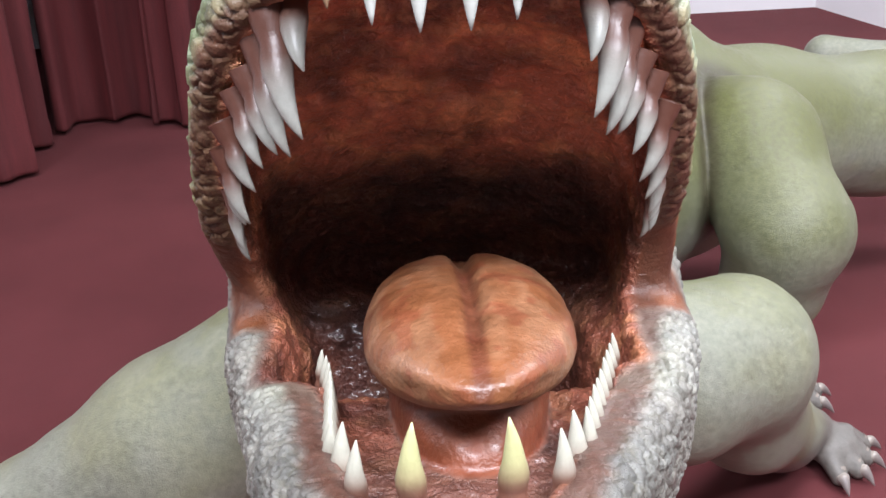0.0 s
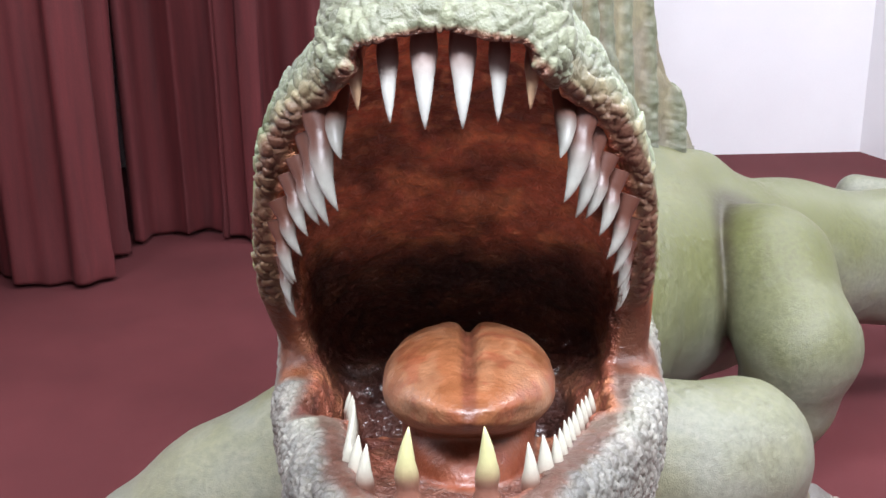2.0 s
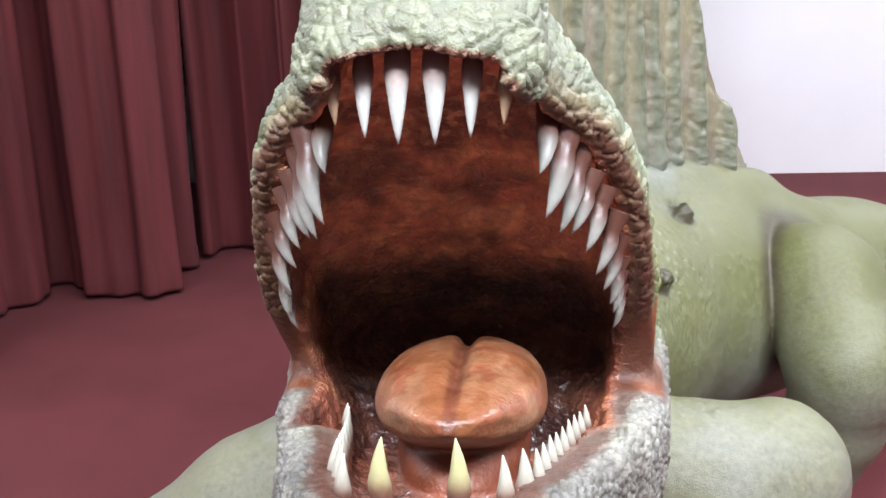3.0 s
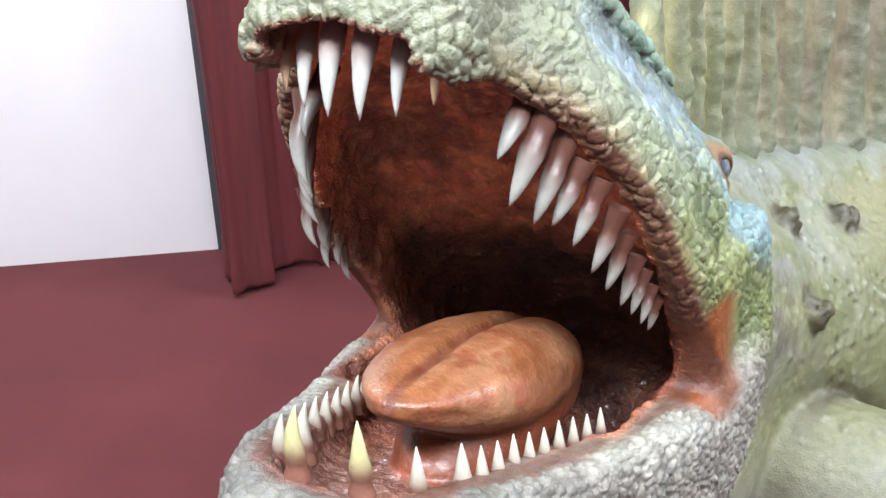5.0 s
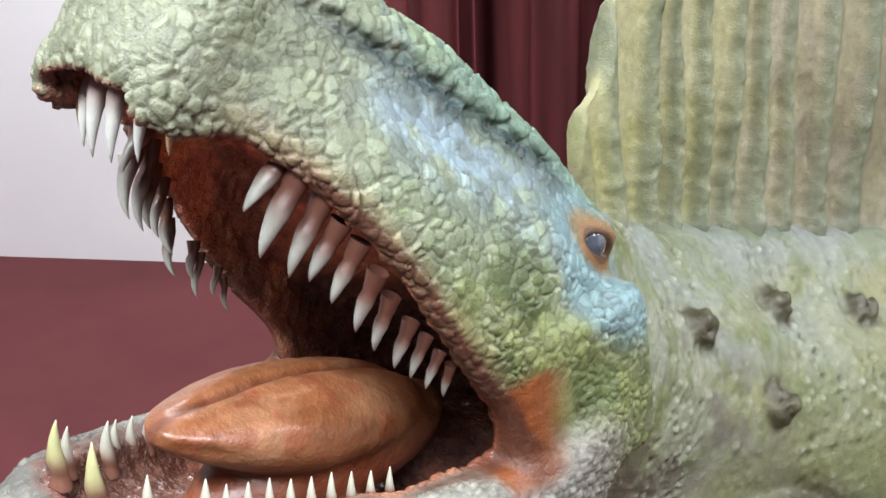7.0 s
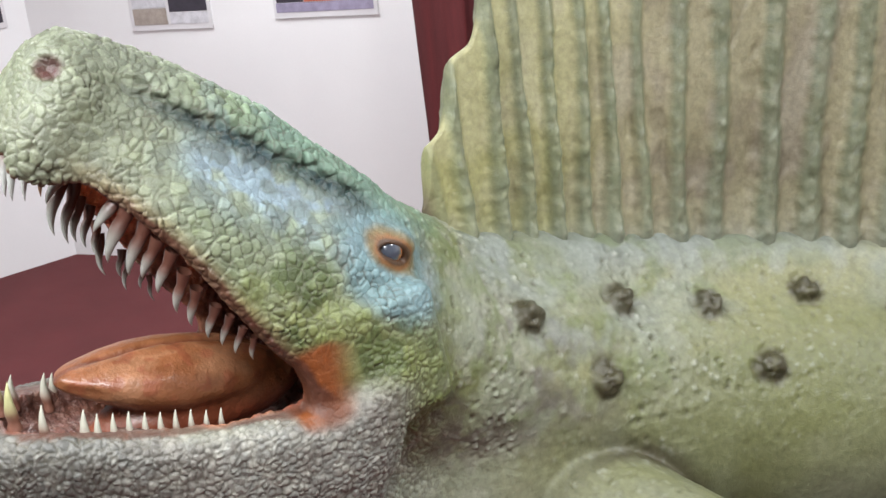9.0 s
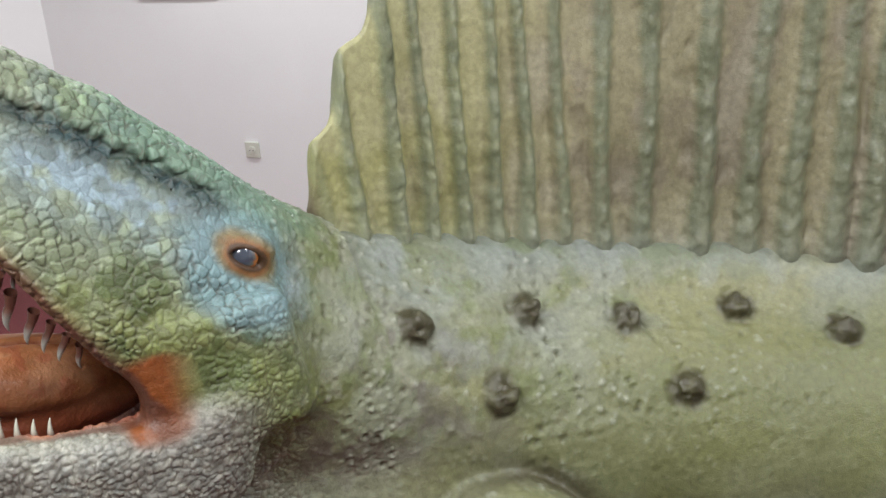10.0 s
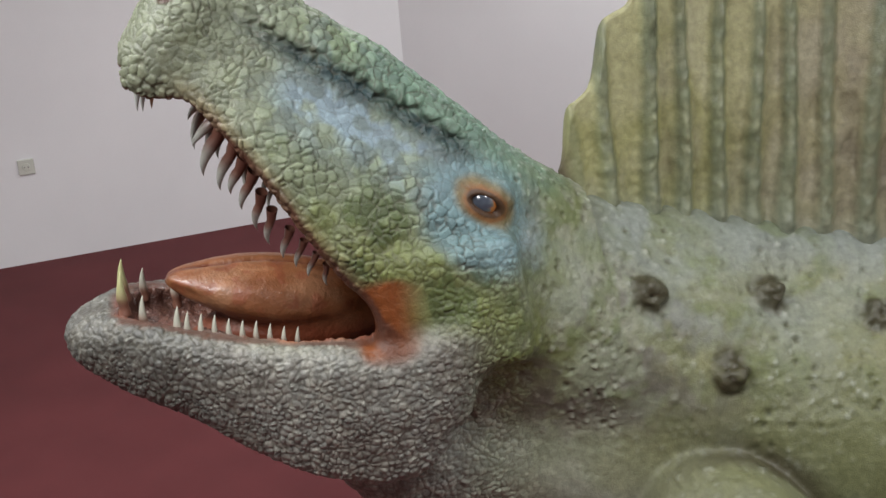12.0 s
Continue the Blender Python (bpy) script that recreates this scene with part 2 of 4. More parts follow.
def limb(x, y, z, a, b):
    """Tapered round limb between (x, y, z, radius) and (x, y, z, radius)."""
    d = np.array(b[:3]) - np.array(a[:3])
    t = np.clip(((x - a[0]) * d[0] + (y - a[1]) * d[1] + (z - a[2]) * d[2]) / (d @ d), 0, 1)
    q = np.sqrt((x - a[0] - t * d[0]) ** 2 + (y - a[1] - t * d[1]) ** 2 + (z - a[2] - t * d[2]) ** 2)
    return q - (a[3] + t * (b[3] - a[3]))


def chain(x, y, z, segs, k):
    """A smooth union of tapered limbs; those far from all the points are passed over."""
    lo_ = np.array([x.min(), y.min(), z.min()])
    hi_ = np.array([x.max(), y.max(), z.max()])
    f = None
    for a, b in segs:
        pad = max(a[3], b[3]) + 0.3
        if (np.minimum(a[:3], b[:3]) - pad > hi_).any() or (np.maximum(a[:3], b[:3]) + pad < lo_).any():
            continue
        g = limb(x, y, z, a, b)
        f = g if f is None else smin(f, g, k)
    return np.full_like(x, 0.3) if f is None else f


def pairs(points):
    return list(zip(points, points[1:]))


# the skull's own axes: u runs from the hinge to the snout, v stands on it
HEAD_O, HEAD_A = (0.55, 1.25), radians(35)
CU, SU = math.cos(HEAD_A), math.sin(HEAD_A)


def to_uv(y, z):
    dy, dz = y - HEAD_O[0], z - HEAD_O[1]
    return -CU * dy + SU * dz, SU * dy + CU * dz


def from_uv(u, v):
    return HEAD_O[0] - CU * u + SU * v, HEAD_O[1] + SU * u + CU * v


TOP = lut([(-0.30, 0.10), (-0.13, 0.135), (-0.05, 0.155), (0.06, 0.175), (0.20, 0.19), (0.30, 0.207), (0.37, 0.203), (0.50, 0.202), (0.61, 0.190), (0.69, 0.160), (0.74, 0.11)])
LIP = lut([(-0.30, -0.34), (-0.10, -0.27), (0.06, -0.205), (0.19, -0.163), (0.30, -0.118), (0.37, -0.083), (0.44, -0.055), (0.50, -0.034), (0.56, -0.017), (0.61, -0.016), (0.66, -0.03), (0.72, -0.03)], 0.014)
SKULL_W = lut([(-0.36, 0.08), (-0.24, 0.135), (-0.12, 0.195), (-0.03, 0.230), (0.03, 0.244), (0.15, 0.257), (0.25, 0.25), (0.34, 0.238), (0.42, 0.216), (0.48, 0.188), (0.525, 0.150), (0.56, 0.124), (0.60, 0.121), (0.66, 0.129), (0.74, 0.125)], 0.012)
SKULL_SHAPE = lut([(-0.2, 0.90), (0.0, 0.99), (0.18, 1.0), (0.40, 0.97), (0.55, 0.91), (0.68, 0.82), (0.78, 0.70), (0.86, 0.60), (0.93, 0.52), (1.05, 0.40)], 0.03)
SNOUT_SHAPE = lut([(-0.2, 0.92), (0.0, 1.0), (0.16, 1.0), (0.30, 0.93), (0.45, 0.80), (0.60, 0.68), (0.75, 0.58), (0.90, 0.46), (1.05, 0.36)], 0.03)
ROOF = lut([(-0.25, -0.20), (0.0, -0.12), (0.10, -0.075), (0.20, -0.02), (0.32, 0.03), (0.45, 0.058), (0.55, 0.055), (0.66, 0.025)])
JAW_W = lut([(-0.23, 0.02), (-0.20, 0.056), (-0.17, 0.080), (-0.13, 0.107), (-0.08, 0.135), (0.0, 0.172), (0.07, 0.196), (0.15, 0.221), (0.30, 0.262), (0.45, 0.272), (0.6, 0.26)], 0.016)
JAW_IN = lut([(-0.13, 0.045), (-0.09, 0.062), (-0.04, 0.084), (0.02, 0.101), (0.10, 0.124), (0.20, 0.150), (0.30, 0.180), (0.45, 0.188), (0.6, 0.17)], 0.016)
JAW_TOP = lut([(-0.2, 1.145), (-0.14, 1.165), (-0.08, 1.172), (0.0, 1.153), (0.09, 1.133), (0.24, 1.118), (0.39, 1.105), (0.5, 1.15), (0.6, 1.2)])
JAW_LOW = lut([(-0.2, 1.08), (-0.16, 1.045), (-0.08, 1.0), (0.02, 0.955), (0.12, 0.89), (0.20, 0.85), (0.32, 0.818), (0.40, 0.825), (0.46, 0.88), (0.52, 0.97), (0.6, 1.05)], 0.015)
EYE = (0.204, 0.561, 1.323)
SPINE = [(0.0, 0.50, 1.09, 0.215), (0.0, 0.75, 0.985, 0.20), (0.0, 1.0, 0.87, 0.235), (0.07, 1.3, 0.715, 0.295), (0.20, 1.6, 0.65, 0.315), (0.45, 1.95, 0.60, 0.32), (0.70, 2.18, 0.55, 0.29), (1.02, 2.40, 0.50, 0.235), (1.45, 2.50, 0.47, 0.20), (1.95, 2.55, 0.42, 0.16), (2.3, 2.85, 0.36, 0.12), (2.15, 3.2, 0.36, 0.095), (1.56, 3.3, 0.44, 0.075)]
RIDGE = [(0.0, 0.70, 1.225, 0.035), (0.0, 0.84, 1.175, 0.045), (0.0, 1.02, 1.125, 0.052), (0.06, 1.3, 1.065, 0.058), (0.19, 1.6, 1.01, 0.058), (0.45, 1.95, 0.945, 0.05), (0.70, 2.18, 0.86, 0.04)]
KNOBS = [(0.153, 0.869, 1.071), (0.149, 1.124, 1.021), (0.231, 1.332, 0.983), (0.302, 1.56, 0.946), (0.435, 1.732, 0.875), (0.254, 1.007, 0.936), (0.347, 1.377, 0.852)]


def half_width(u, t):
    w = sstep(0.10, 0.32, u) * sstep(0.62, 0.52, u)
    return SKULL_W(u) * (SKULL_SHAPE(t) * (1 - w) + SNOUT_SHAPE(t) * w)


def mid(y):
    """The head turns a little to one side: where its middle lies."""
    return 0.024 * sstep(-0.04, 0.22, y) * sstep(0.85, 0.60, y)


def mouth_field(x, y, z):
    """Negative inside the hollow of the open mouth."""
    u, v = to_uv(y, z)
    ax = np.abs(x - 0.3 * mid(y))
    bx = np.abs(x - mid(y))
    t = np.clip((v - LIP(u)) / (TOP(u) - LIP(u)), -0.3, 1)
    wu = half_width(u, t) - 0.034 - 0.03 * sstep(0.3, 0.0, u)
    arch = ROOF(u) - 0.55 * np.clip(ax / np.maximum(wu, 0.02), 0, 1.2) ** 3 * 0.06
    upper = smax(smax(ax - wu, v - arch, 0.04), smax(u - 0.662, -u - 0.02, 0.05), 0.03)
    upper = smax(upper, LIP(u) - 0.16 - v, 0.02)
    wl = JAW_IN(y)
    flo = 1.122 - 0.05 * sstep(-0.1, 0.2, y)
    lower = smax(smax(bx - wl, flo - z, 0.035), smax(-0.088 - y, y - 0.50, 0.04), 0.03)
    lower = smax(lower, z - 1.24, 0.02)
    throat = ball(x, y, z, (0, 0.42, 1.16), (0.18, 0.20, 0.12))
    return smax(smin(smin(upper, lower, 0.03), throat, 0.04), v - arch - 0.004, 0.03)


def skull_field(x, y, z):
    u, v = to_uv(y, z)
    ax = np.abs(x - 0.3 * mid(y))
    t = np.clip((v - LIP(u)) / (TOP(u) - LIP(u)), -0.3, 1.2)
    side = (ax - half_width(u, t)) * 0.86
    # shallow hollow along the cheek under the brow ridge
    side += 0.010 * np.exp(-((v - 0.085) / 0.035) ** 2) * sstep(0.55, 0.42, u) * sstep(0.05, 0.15, u)
    side += 0.012 * np.exp(-((v - 0.135) / 0.014) ** 2) * sstep(0.60, 0.50, u) * sstep(0.02, 0.12, u)
    top = (v - TOP(u)) - 0.004 * np.cos(ax * 40)
    f = smax(side, top, 0.045)
    droop = 0.044 * sstep(0.53, 0.63, u) * np.clip(ax / 0.115, 0, 1.1) ** 2
    f = smax(f, LIP(u) - droop - v, 0.022)
    f = smax(f, u - 0.686 + 0.2 * np.maximum(0, v - 0.06) ** 1.3 + 2.2 * ax ** 2, 0.045)
    return smax(f, -0.27 - u, 0.10)


def jaw_field(x, y, z):
    ax = np.abs(x - mid(y))
    t = (z - JAW_LOW(y)) / np.maximum(JAW_TOP(y) - JAW_LOW(y), 0.03)
    w = JAW_W(y) * (0.84 + 0.16 * sstep(-0.1, 0.7, t))
    f = smax((ax - w) * 0.86, z - JAW_TOP(y), 0.042)
    f = smax(f, JAW_LOW(y) + 0.03 * (1 - np.clip(ax / 0.24, 0, 1) ** 2) - z, 0.045)
    return smax(smax(f, -0.195 - y + 1.2 * ax ** 2, 0.035), y - 0.52, 0.04)


def tongue_field(x, y, z):
    x = x - 0.023
    yy, zz = y - 0.185, z - 1.163
    c, s = math.cos(radians(12)), math.sin(radians(12))
    a, b = yy * c - zz * s, yy * s + zz * c
    front = np.clip(-a / 0.20, 0, 1)
    wid = 0.104 * (1 - 0.34 * front ** 2)
    q = (np.abs(x / wid) ** 2.3 + np.abs(a / 0.205) ** 2.3 + np.abs((b - 0.010 * front) / (0.060 * (1 - 0.60 * front ** 1.4))) ** 2.2) ** (1 / 2.25)
    f = (q - 1) * 0.060
    f = f + 0.013 * np.exp(-(x / 0.011) ** 2) * sstep(-0.01, 0.035, b) * sstep(-0.17, -0.08, a)
    f = f + 0.004 * np.exp(-((b - 0.012 + 0.18 * np.abs(x)) / 0.012) ** 2) * sstep(-0.10, -0.15, a)
    stalk = ball(x, y, z, (0, 0.24, 1.095), (0.085, 0.20, 0.065))
    return smin(f, stalk, 0.012)


def body_field(x, y, z):
    f = chain(x, y, z, pairs(SPINE), 0.10)
    f = smin(f, chain(x, y, z, pairs(RIDGE), 0.03), 0.13)
    return smin(f, chain(x, y, z, pairs(THROAT), 0.10), 0.07)


THROAT = [(0, 0.24, 0.94, 0.10), (0, 0.45, 0.80, 0.15), (0, 1.0, 0.66, 0.25)]
LEGS = [
    # each limb: a chain of (x, y, z, radius)
    [(0.20, 0.98, 0.640, 0.155), (0.45, 1.0, 0.572, 0.160), (0.585, 1.06, 0.565, 0.145), (0.66, 1.16, 0.36, 0.115), (0.82, 1.38, 0.15, 0.085), (0.93, 1.48, 0.07, 0.06)],
    [(-0.20, 0.96, 0.66, 0.17), (-0.45, 0.90, 0.53, 0.165), (-0.74, 0.90, 0.36, 0.13), (-0.80, 0.98, 0.10, 0.085), (-0.88, 1.0, 0.06, 0.06)],
    [(0.66, 2.06, 0.62, 0.19), (0.83, 1.84, 0.67, 0.170), (0.88, 1.64, 0.54, 0.145), (0.87, 1.68, 0.38, 0.120), (0.84, 1.78, 0.10, 0.09), (0.88, 1.70, 0.05, 0.06)],
    [(0.10, 2.15, 0.55, 0.2), (-0.35, 2.0, 0.50, 0.17), (-0.42, 2.05, 0.10, 0.09)],
]
TOES = []
for hx, hy, ang, n, ln in ((0.94, 1.48, -130, 4, 0.13), (-0.89, 1.0, 95, 4, 0.16), (0.90, 1.72, -130, 4, 0.13)):
    for i in range(n):
        a = radians(ang + (i - (n - 1) / 2) * 26) + math.pi / 2
        dx, dy = math.cos(a), math.sin(a)
        TOES.append(((hx, hy, 0.06, 0.04), (hx + dx * ln * 0.6, hy + dy * ln * 0.6, 0.055, 0.030), (hx + dx * ln, hy + dy * ln, 0.026, 0.022)))


def limbs_field(x, y, z):
    f = None
    for points in LEGS:
        g = chain(x, y, z, pairs(points), 0.05)
        f = g if f is None else np.minimum(f, g)
    if z.min() < 0.2:
        for toe in TOES:
            f = smin(f, chain(x, y, z, pairs(toe), 0.005), 0.015)
    return f


def on_skin(k):
    """The point of the hide nearest to k."""
    p = np.array(k, float)
    for _ in range(12):
        c = [np.array([v]) for v in p]
        f0 = body_field(*c)[0]
        g = np.array([(body_field(*[np.array([v]) for v in p + d])[0] - f0) / 0.004 for d in np.eye(3) * 0.004])
        p = p - g * f0 / max(g @ g, 0.2)
    return tuple(p)


KNOBS = [on_skin(k) for k in KNOBS]


def full_field(x, y, z, near=True):
    body = body_field(x, y, z)
    if near:
        sk = skull_field(x, y, z)
        jw = jaw_field(x, y, z)
        ax = np.abs(x - mid(y))
        cheek = smax(smax(ax - 0.245, 0.345 - y, 0.03), smax(np.abs(z - 1.16) - 0.11, y - 0.6, 0.03), 0.03)
        hd = smin(sk, smin(jw, cheek, 0.025), 0.02)
        hd = smin(hd, body, 0.018 + 0.11 * sstep(0.95, 1.07, z) * sstep(0.42, 0.54, y))
        # brow and lids
        ex = np.abs(x - 0.3 * mid(y))
        lid = ball(ex, y, z, (EYE[0] - 0.034, EYE[1], EYE[2]), (0.040, 0.058, 0.038))
        hd = smin(hd, lid, 0.03)
        hd = smax(hd, -mouth_field(x, y, z), 0.012)
        hd = smin(hd, tongue_field(x, y, z), 0.01)
        u, v = to_uv(y, z)
        uu, vv = to_uv(EYE[1], EYE[2])
        slot = np.sqrt(((u - uu) / 0.035) ** 2 + ((v - vv + 4.0 * (u - uu) ** 2) / 0.0140) ** 2 + ((ex - EYE[0] - 0.022) / 0.045) ** 2)
        hd = smax(hd, -(slot - 1) * 0.025, 0.008)
        hd = smax(hd, -limb(np.abs(x), y, z, (0.262, 0.475, 0.925, 0.016), (0.245, 0.535, 0.84, 0.020)), 0.012)
        hd = smax(hd, -ball(np.abs(x), y, z, (0.088, 0.070, 1.730), (0.038, 0.026, 0.022)), 0.012)
    else:
        hd = body
    f = smin(hd, limbs_field(x, y, z), 0.012)
    if not near:
        for k in KNOBS:
            if x.max() > k[0] - 0.15 and x.min() < k[0] + 0.15 and y.max() > k[1] - 0.15 and y.min() < k[1] + 0.15:
                f = smin(f, ball(x, y, z, k, (0.033, 0.034, 0.030)), 0.012)
    return f


def chunked(field, p, size=20000):
    return np.concatenate([field(*np.ascontiguousarray(p[i:i + size].T)) for i in range(0, len(p), size)])


def surface(field, lo, hi, h, keep):
    """Surface nets over the blocks that the field's zero crosses."""
    B = 4
    lo, hi = np.array(lo, np.float32), np.array(hi, np.float32)
    h = np.float32(h)
    nb = np.ceil((hi - lo) / (h * B)).astype(int)
    bi = np.stack(np.meshgrid(*[np.arange(n) for n in nb], indexing="ij"), -1).reshape(-1, 3)
    # a coarse pass first, then the blocks themselves
    sup = np.unique(bi // 4, axis=0)
    val = chunked(field, (lo + (sup + 0.5) * h * B * 4).astype(np.float32), 4000)
    sup = sup[np.abs(val) < h * B * 4 * 1.15]
    o4 = np.stack(np.meshgrid(*[np.arange(4)] * 3, indexing="ij"), -1).reshape(-1, 3)
    bi = (sup[:, None] * 4 + o4[None]).reshape(-1, 3)
    val = chunked(field, (lo + (bi + 0.5) * h * B).astype(np.float32), 16000)
    bi = bi[np.abs(val) < h * B * 1.15]
    g = np.stack(np.meshgrid(*[np.arange(B + 1)] * 3, indexing="ij"), -1).reshape(-1, 3)
    keys, pos, sg = [], [], []
    N = (nb + 4) * B + 2
    corner = [(0, 0, 0), (0, 0, 1), (0, 1, 0), (0, 1, 1), (1, 0, 0), (1, 0, 1), (1, 1, 0), (1, 1, 1)]
    edges = [(a, b) for a in range(8) for b in range(a + 1, 8) if bin(a ^ b).count("1") == 1]
    for start in range(0, len(bi), 300):
        blk = bi[start:start + 300]
        idx = blk[:, None, :] * B + g[None]
        p = (lo + idx.reshape(-1, 3) * h).astype(np.float32)
        v = field(p[:, 0], p[:, 1], p[:, 2]).reshape(len(blk), B + 1, B + 1, B + 1)
        cs = np.stack([v[:, a:a + B, b:b + B, c:c + B] for a, b, c in corner], -1).reshape(-1, 8)
        ci = (blk[:, None, :] * B + g.reshape(B + 1, B + 1, B + 1, 3)[:B, :B, :B].reshape(-1, 3)[None]).reshape(-1, 3)
        act = (cs.min(1) < 0) & (cs.max(1) >= 0)
        cs, ci = cs[act], ci[act]
        tot, cnt = np.zeros((len(cs), 3)), np.zeros(len(cs))
        for a, b in edges:
            va, vb = cs[:, a], cs[:, b]
            x = (va < 0) != (vb < 0)
            t = np.where(x, va / np.where(x, va - vb, 1), 0)
            pa, pb = np.array(corner[a]), np.array(corner[b])
            tot += np.where(x[:, None], pa + t[:, None] * (pb - pa), 0)
            cnt += x
        pos.append(lo + (ci + tot / cnt[:, None]) * h)
        keys.append((ci[:, 0].astype(np.int64) * N[1] + ci[:, 1]) * N[2] + ci[:, 2])
        sg.append(cs[:, [0, 4, 2, 1]] < 0)
    keys, pos, sg = np.concatenate(keys), np.concatenate(pos), np.concatenate(sg)
    o = np.argsort(keys)
    keys, pos, sg = keys[o], pos[o], sg[o]
    st = np.array([N[1] * N[2], N[2], 1])
    quads = []
    for ax in range(3):
        cross = sg[:, 0] != sg[:, 1 + ax]
        k = keys[cross]
        b, c = st[(ax + 1) % 3], st[(ax + 2) % 3]
        want = np.stack([k, k - b, k - b - c, k - c], 1)
        f = np.searchsorted(keys, want)
        f = np.minimum(f, len(keys) - 1)
        ok = (keys[f] == want).all(1)
        flip = sg[cross][:, 0]
        q = np.where(flip[:, None], f, f[:, ::-1])[ok]
        quads.append(q)
    quads = np.concatenate(quads)
    quads = quads[keep(pos[quads].mean(1))]
    used = np.unique(quads)
    remap = np.zeros(len(pos), int)
    remap[used] = np.arange(len(used))
    return pos[used], remap[quads]


def gradient(field, p, e=0.002):
    """Outward directions of the field at p."""
    g = np.stack([chunked(field, p + d) - chunked(field, p - d) for d in np.eye(3) * e], 1)
    return g / np.maximum(np.linalg.norm(g, axis=1, keepdims=True), 1e-9)


def blend(base, col, w):
    return base + (np.array(col) - base) * np.clip(w, 0, 1)[:, None]


SOLID = {"v": [], "q": [], "c": [], "m": [], "n": 0}


def add_solid(v, q, c, m):
    SOLID["v"].append(v)
    SOLID["q"].append(q + SOLID["n"])
    SOLID["c"].append(c)
    SOLID["m"].append(np.broadcast_to(np.asarray(m), (len(q),)).copy())
    SOLID["n"] += len(v)


def in_head(p):
    return (np.abs(p[:, 0]) < 0.40) & (p[:, 1] < 0.80) & (p[:, 2] > 0.70)


def hide_paint(p, nrm):
    """The sculptor's airbrushed colours, laid out along skull and back, plus some painted shade."""
    x, y, z = p.T
    ax = np.abs(x)
    u, v = to_uv(y, z)
    n1, n2, n3 = fbm(p, 0.16, 3, 11), fbm(p, 0.05, 3, 21), fbm(p, 0.018, 2, 31)
    col = np.tile(np.array([0.35, 0.38, 0.26]), (len(p), 1))
    col = blend(col, (0.30, 0.32, 0.15), 1.5 * (n1 - 0.42))
    col = blend(col, (0.50, 0.50, 0.40), 1.4 * (n2 - 0.45))
    # pale grey limbs and belly
    low = sstep(0.95, 0.6, z - 0.25 * np.clip(y - 0.8, 0, 0.3))
    col = blend(col, (0.40, 0.41, 0.33), low * (0.55 + 0.3 * n2))
    col = blend(col, (0.38, 0.38, 0.20), low * sstep(0.45, 0.75, n1) * 0.55)
    # olive low flank, darkened further for the shade under overhead light
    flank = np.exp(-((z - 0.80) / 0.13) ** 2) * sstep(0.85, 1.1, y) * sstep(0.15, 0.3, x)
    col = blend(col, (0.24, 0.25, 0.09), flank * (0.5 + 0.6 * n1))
    specks = sstep(0.60, 0.72, n3) * sstep(0.55, 0.8, y) * sstep(0.85, 1.0, z)
    col = blend(col, (0.14, 0.15, 0.09), specks * 0.6)
    # bluish grey along the back
    back = sstep(0.0, 0.10, z - (1.165 - 0.115 * np.clip(y - 0.8, 0, 1.4) / 0.35 * 0.45) + 0.06)
    col = blend(col, (0.33, 0.37, 0.35), back * sstep(0.75, 0.9, y) * (0.5 + 0.5 * n2))
    col = blend(col, (0.27, 0.28, 0.11), sstep(0.44, 0.60, fbm(p, 0.13, 3, 281)) * sstep(0.7, 0.9, y) * sstep(1.12, 1.0, z) * sstep(0.6, 0.8, z) * 0.6)
    # mottled neck behind the jaw
    neck = sstep(0.42, 0.55, y) * sstep(1.25, 0.8, y) * sstep(0.80, 0.93, z)
    col = blend(col, (0.22, 0.20, 0.165), neck * sstep(0.45, 0.60, n2) * sstep(1.15, 1.0, z + 0.2 * (n1 - 0.5)) * 0.9)
    col = blend(col, (0.22, 0.25, 0.08), neck * sstep(0.42, 0.6, n1 * 0.6 + n2 * 0.4) * sstep(0.9, 1.05, z) * 0.9)
    col = blend(col, (0.44, 0.42, 0.20), sstep(0.48, 0.62, n1) * sstep(0.75, 0.95, y) * sstep(0.8, 0.95, z) * sstep(1.1, 1.0, z) * 0.5)
    col = blend(col, (0.20, 0.25, 0.08), sstep(0.55, 0.70, fbm(p, 0.07, 3, 15)) * sstep(0.45, 0.6, y) * sstep(1.9, 1.2, y) * sstep(0.78, 0.95, z) * 0.55)
    # rear lower flank: more olive, with its shade in the colour
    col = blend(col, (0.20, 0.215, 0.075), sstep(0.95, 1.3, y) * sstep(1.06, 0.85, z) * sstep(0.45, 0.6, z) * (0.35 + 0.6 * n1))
    m1, m2 = fbm(p, 0.036, 3, 261), fbm(p, 0.09, 3, 271)
    col = blend(col, (0.16, 0.145, 0.105), neck * sstep(0.48, 0.62, m1) * sstep(0.40, 0.62, m2) * sstep(1.16, 1.06, z) * 0.8)
    col = blend(col, (0.46, 0.46, 0.36), neck * sstep(0.50, 0.62, 1 - m1) * sstep(0.45, 0.65, 1 - m2) * 0.5)
    col = blend(col, (0.42, 0.46, 0.42), sstep(0.66, 0.85, y) * sstep(0.92, 1.05, z) * sstep(0.46, 0.60, m2) * 0.45)
    # skull
    sk = sstep(-0.19, -0.01, u + 0.10 * (n2 - 0.5))
    jawside = sstep(1.16, 1.10, z + 0.10 * np.clip(y - 0.40, 0, 1) - 0.085 * sstep(0.16, 0.0, y)) * sstep(0.58, 0.44, y)
    skull = sk * (1 - jawside)
    c = np.tile(np.array([0.27, 0.325, 0.19]), (len(p), 1))
    c = blend(c, (0.40, 0.44, 0.30), 1.3 * (n1 - 0.35))
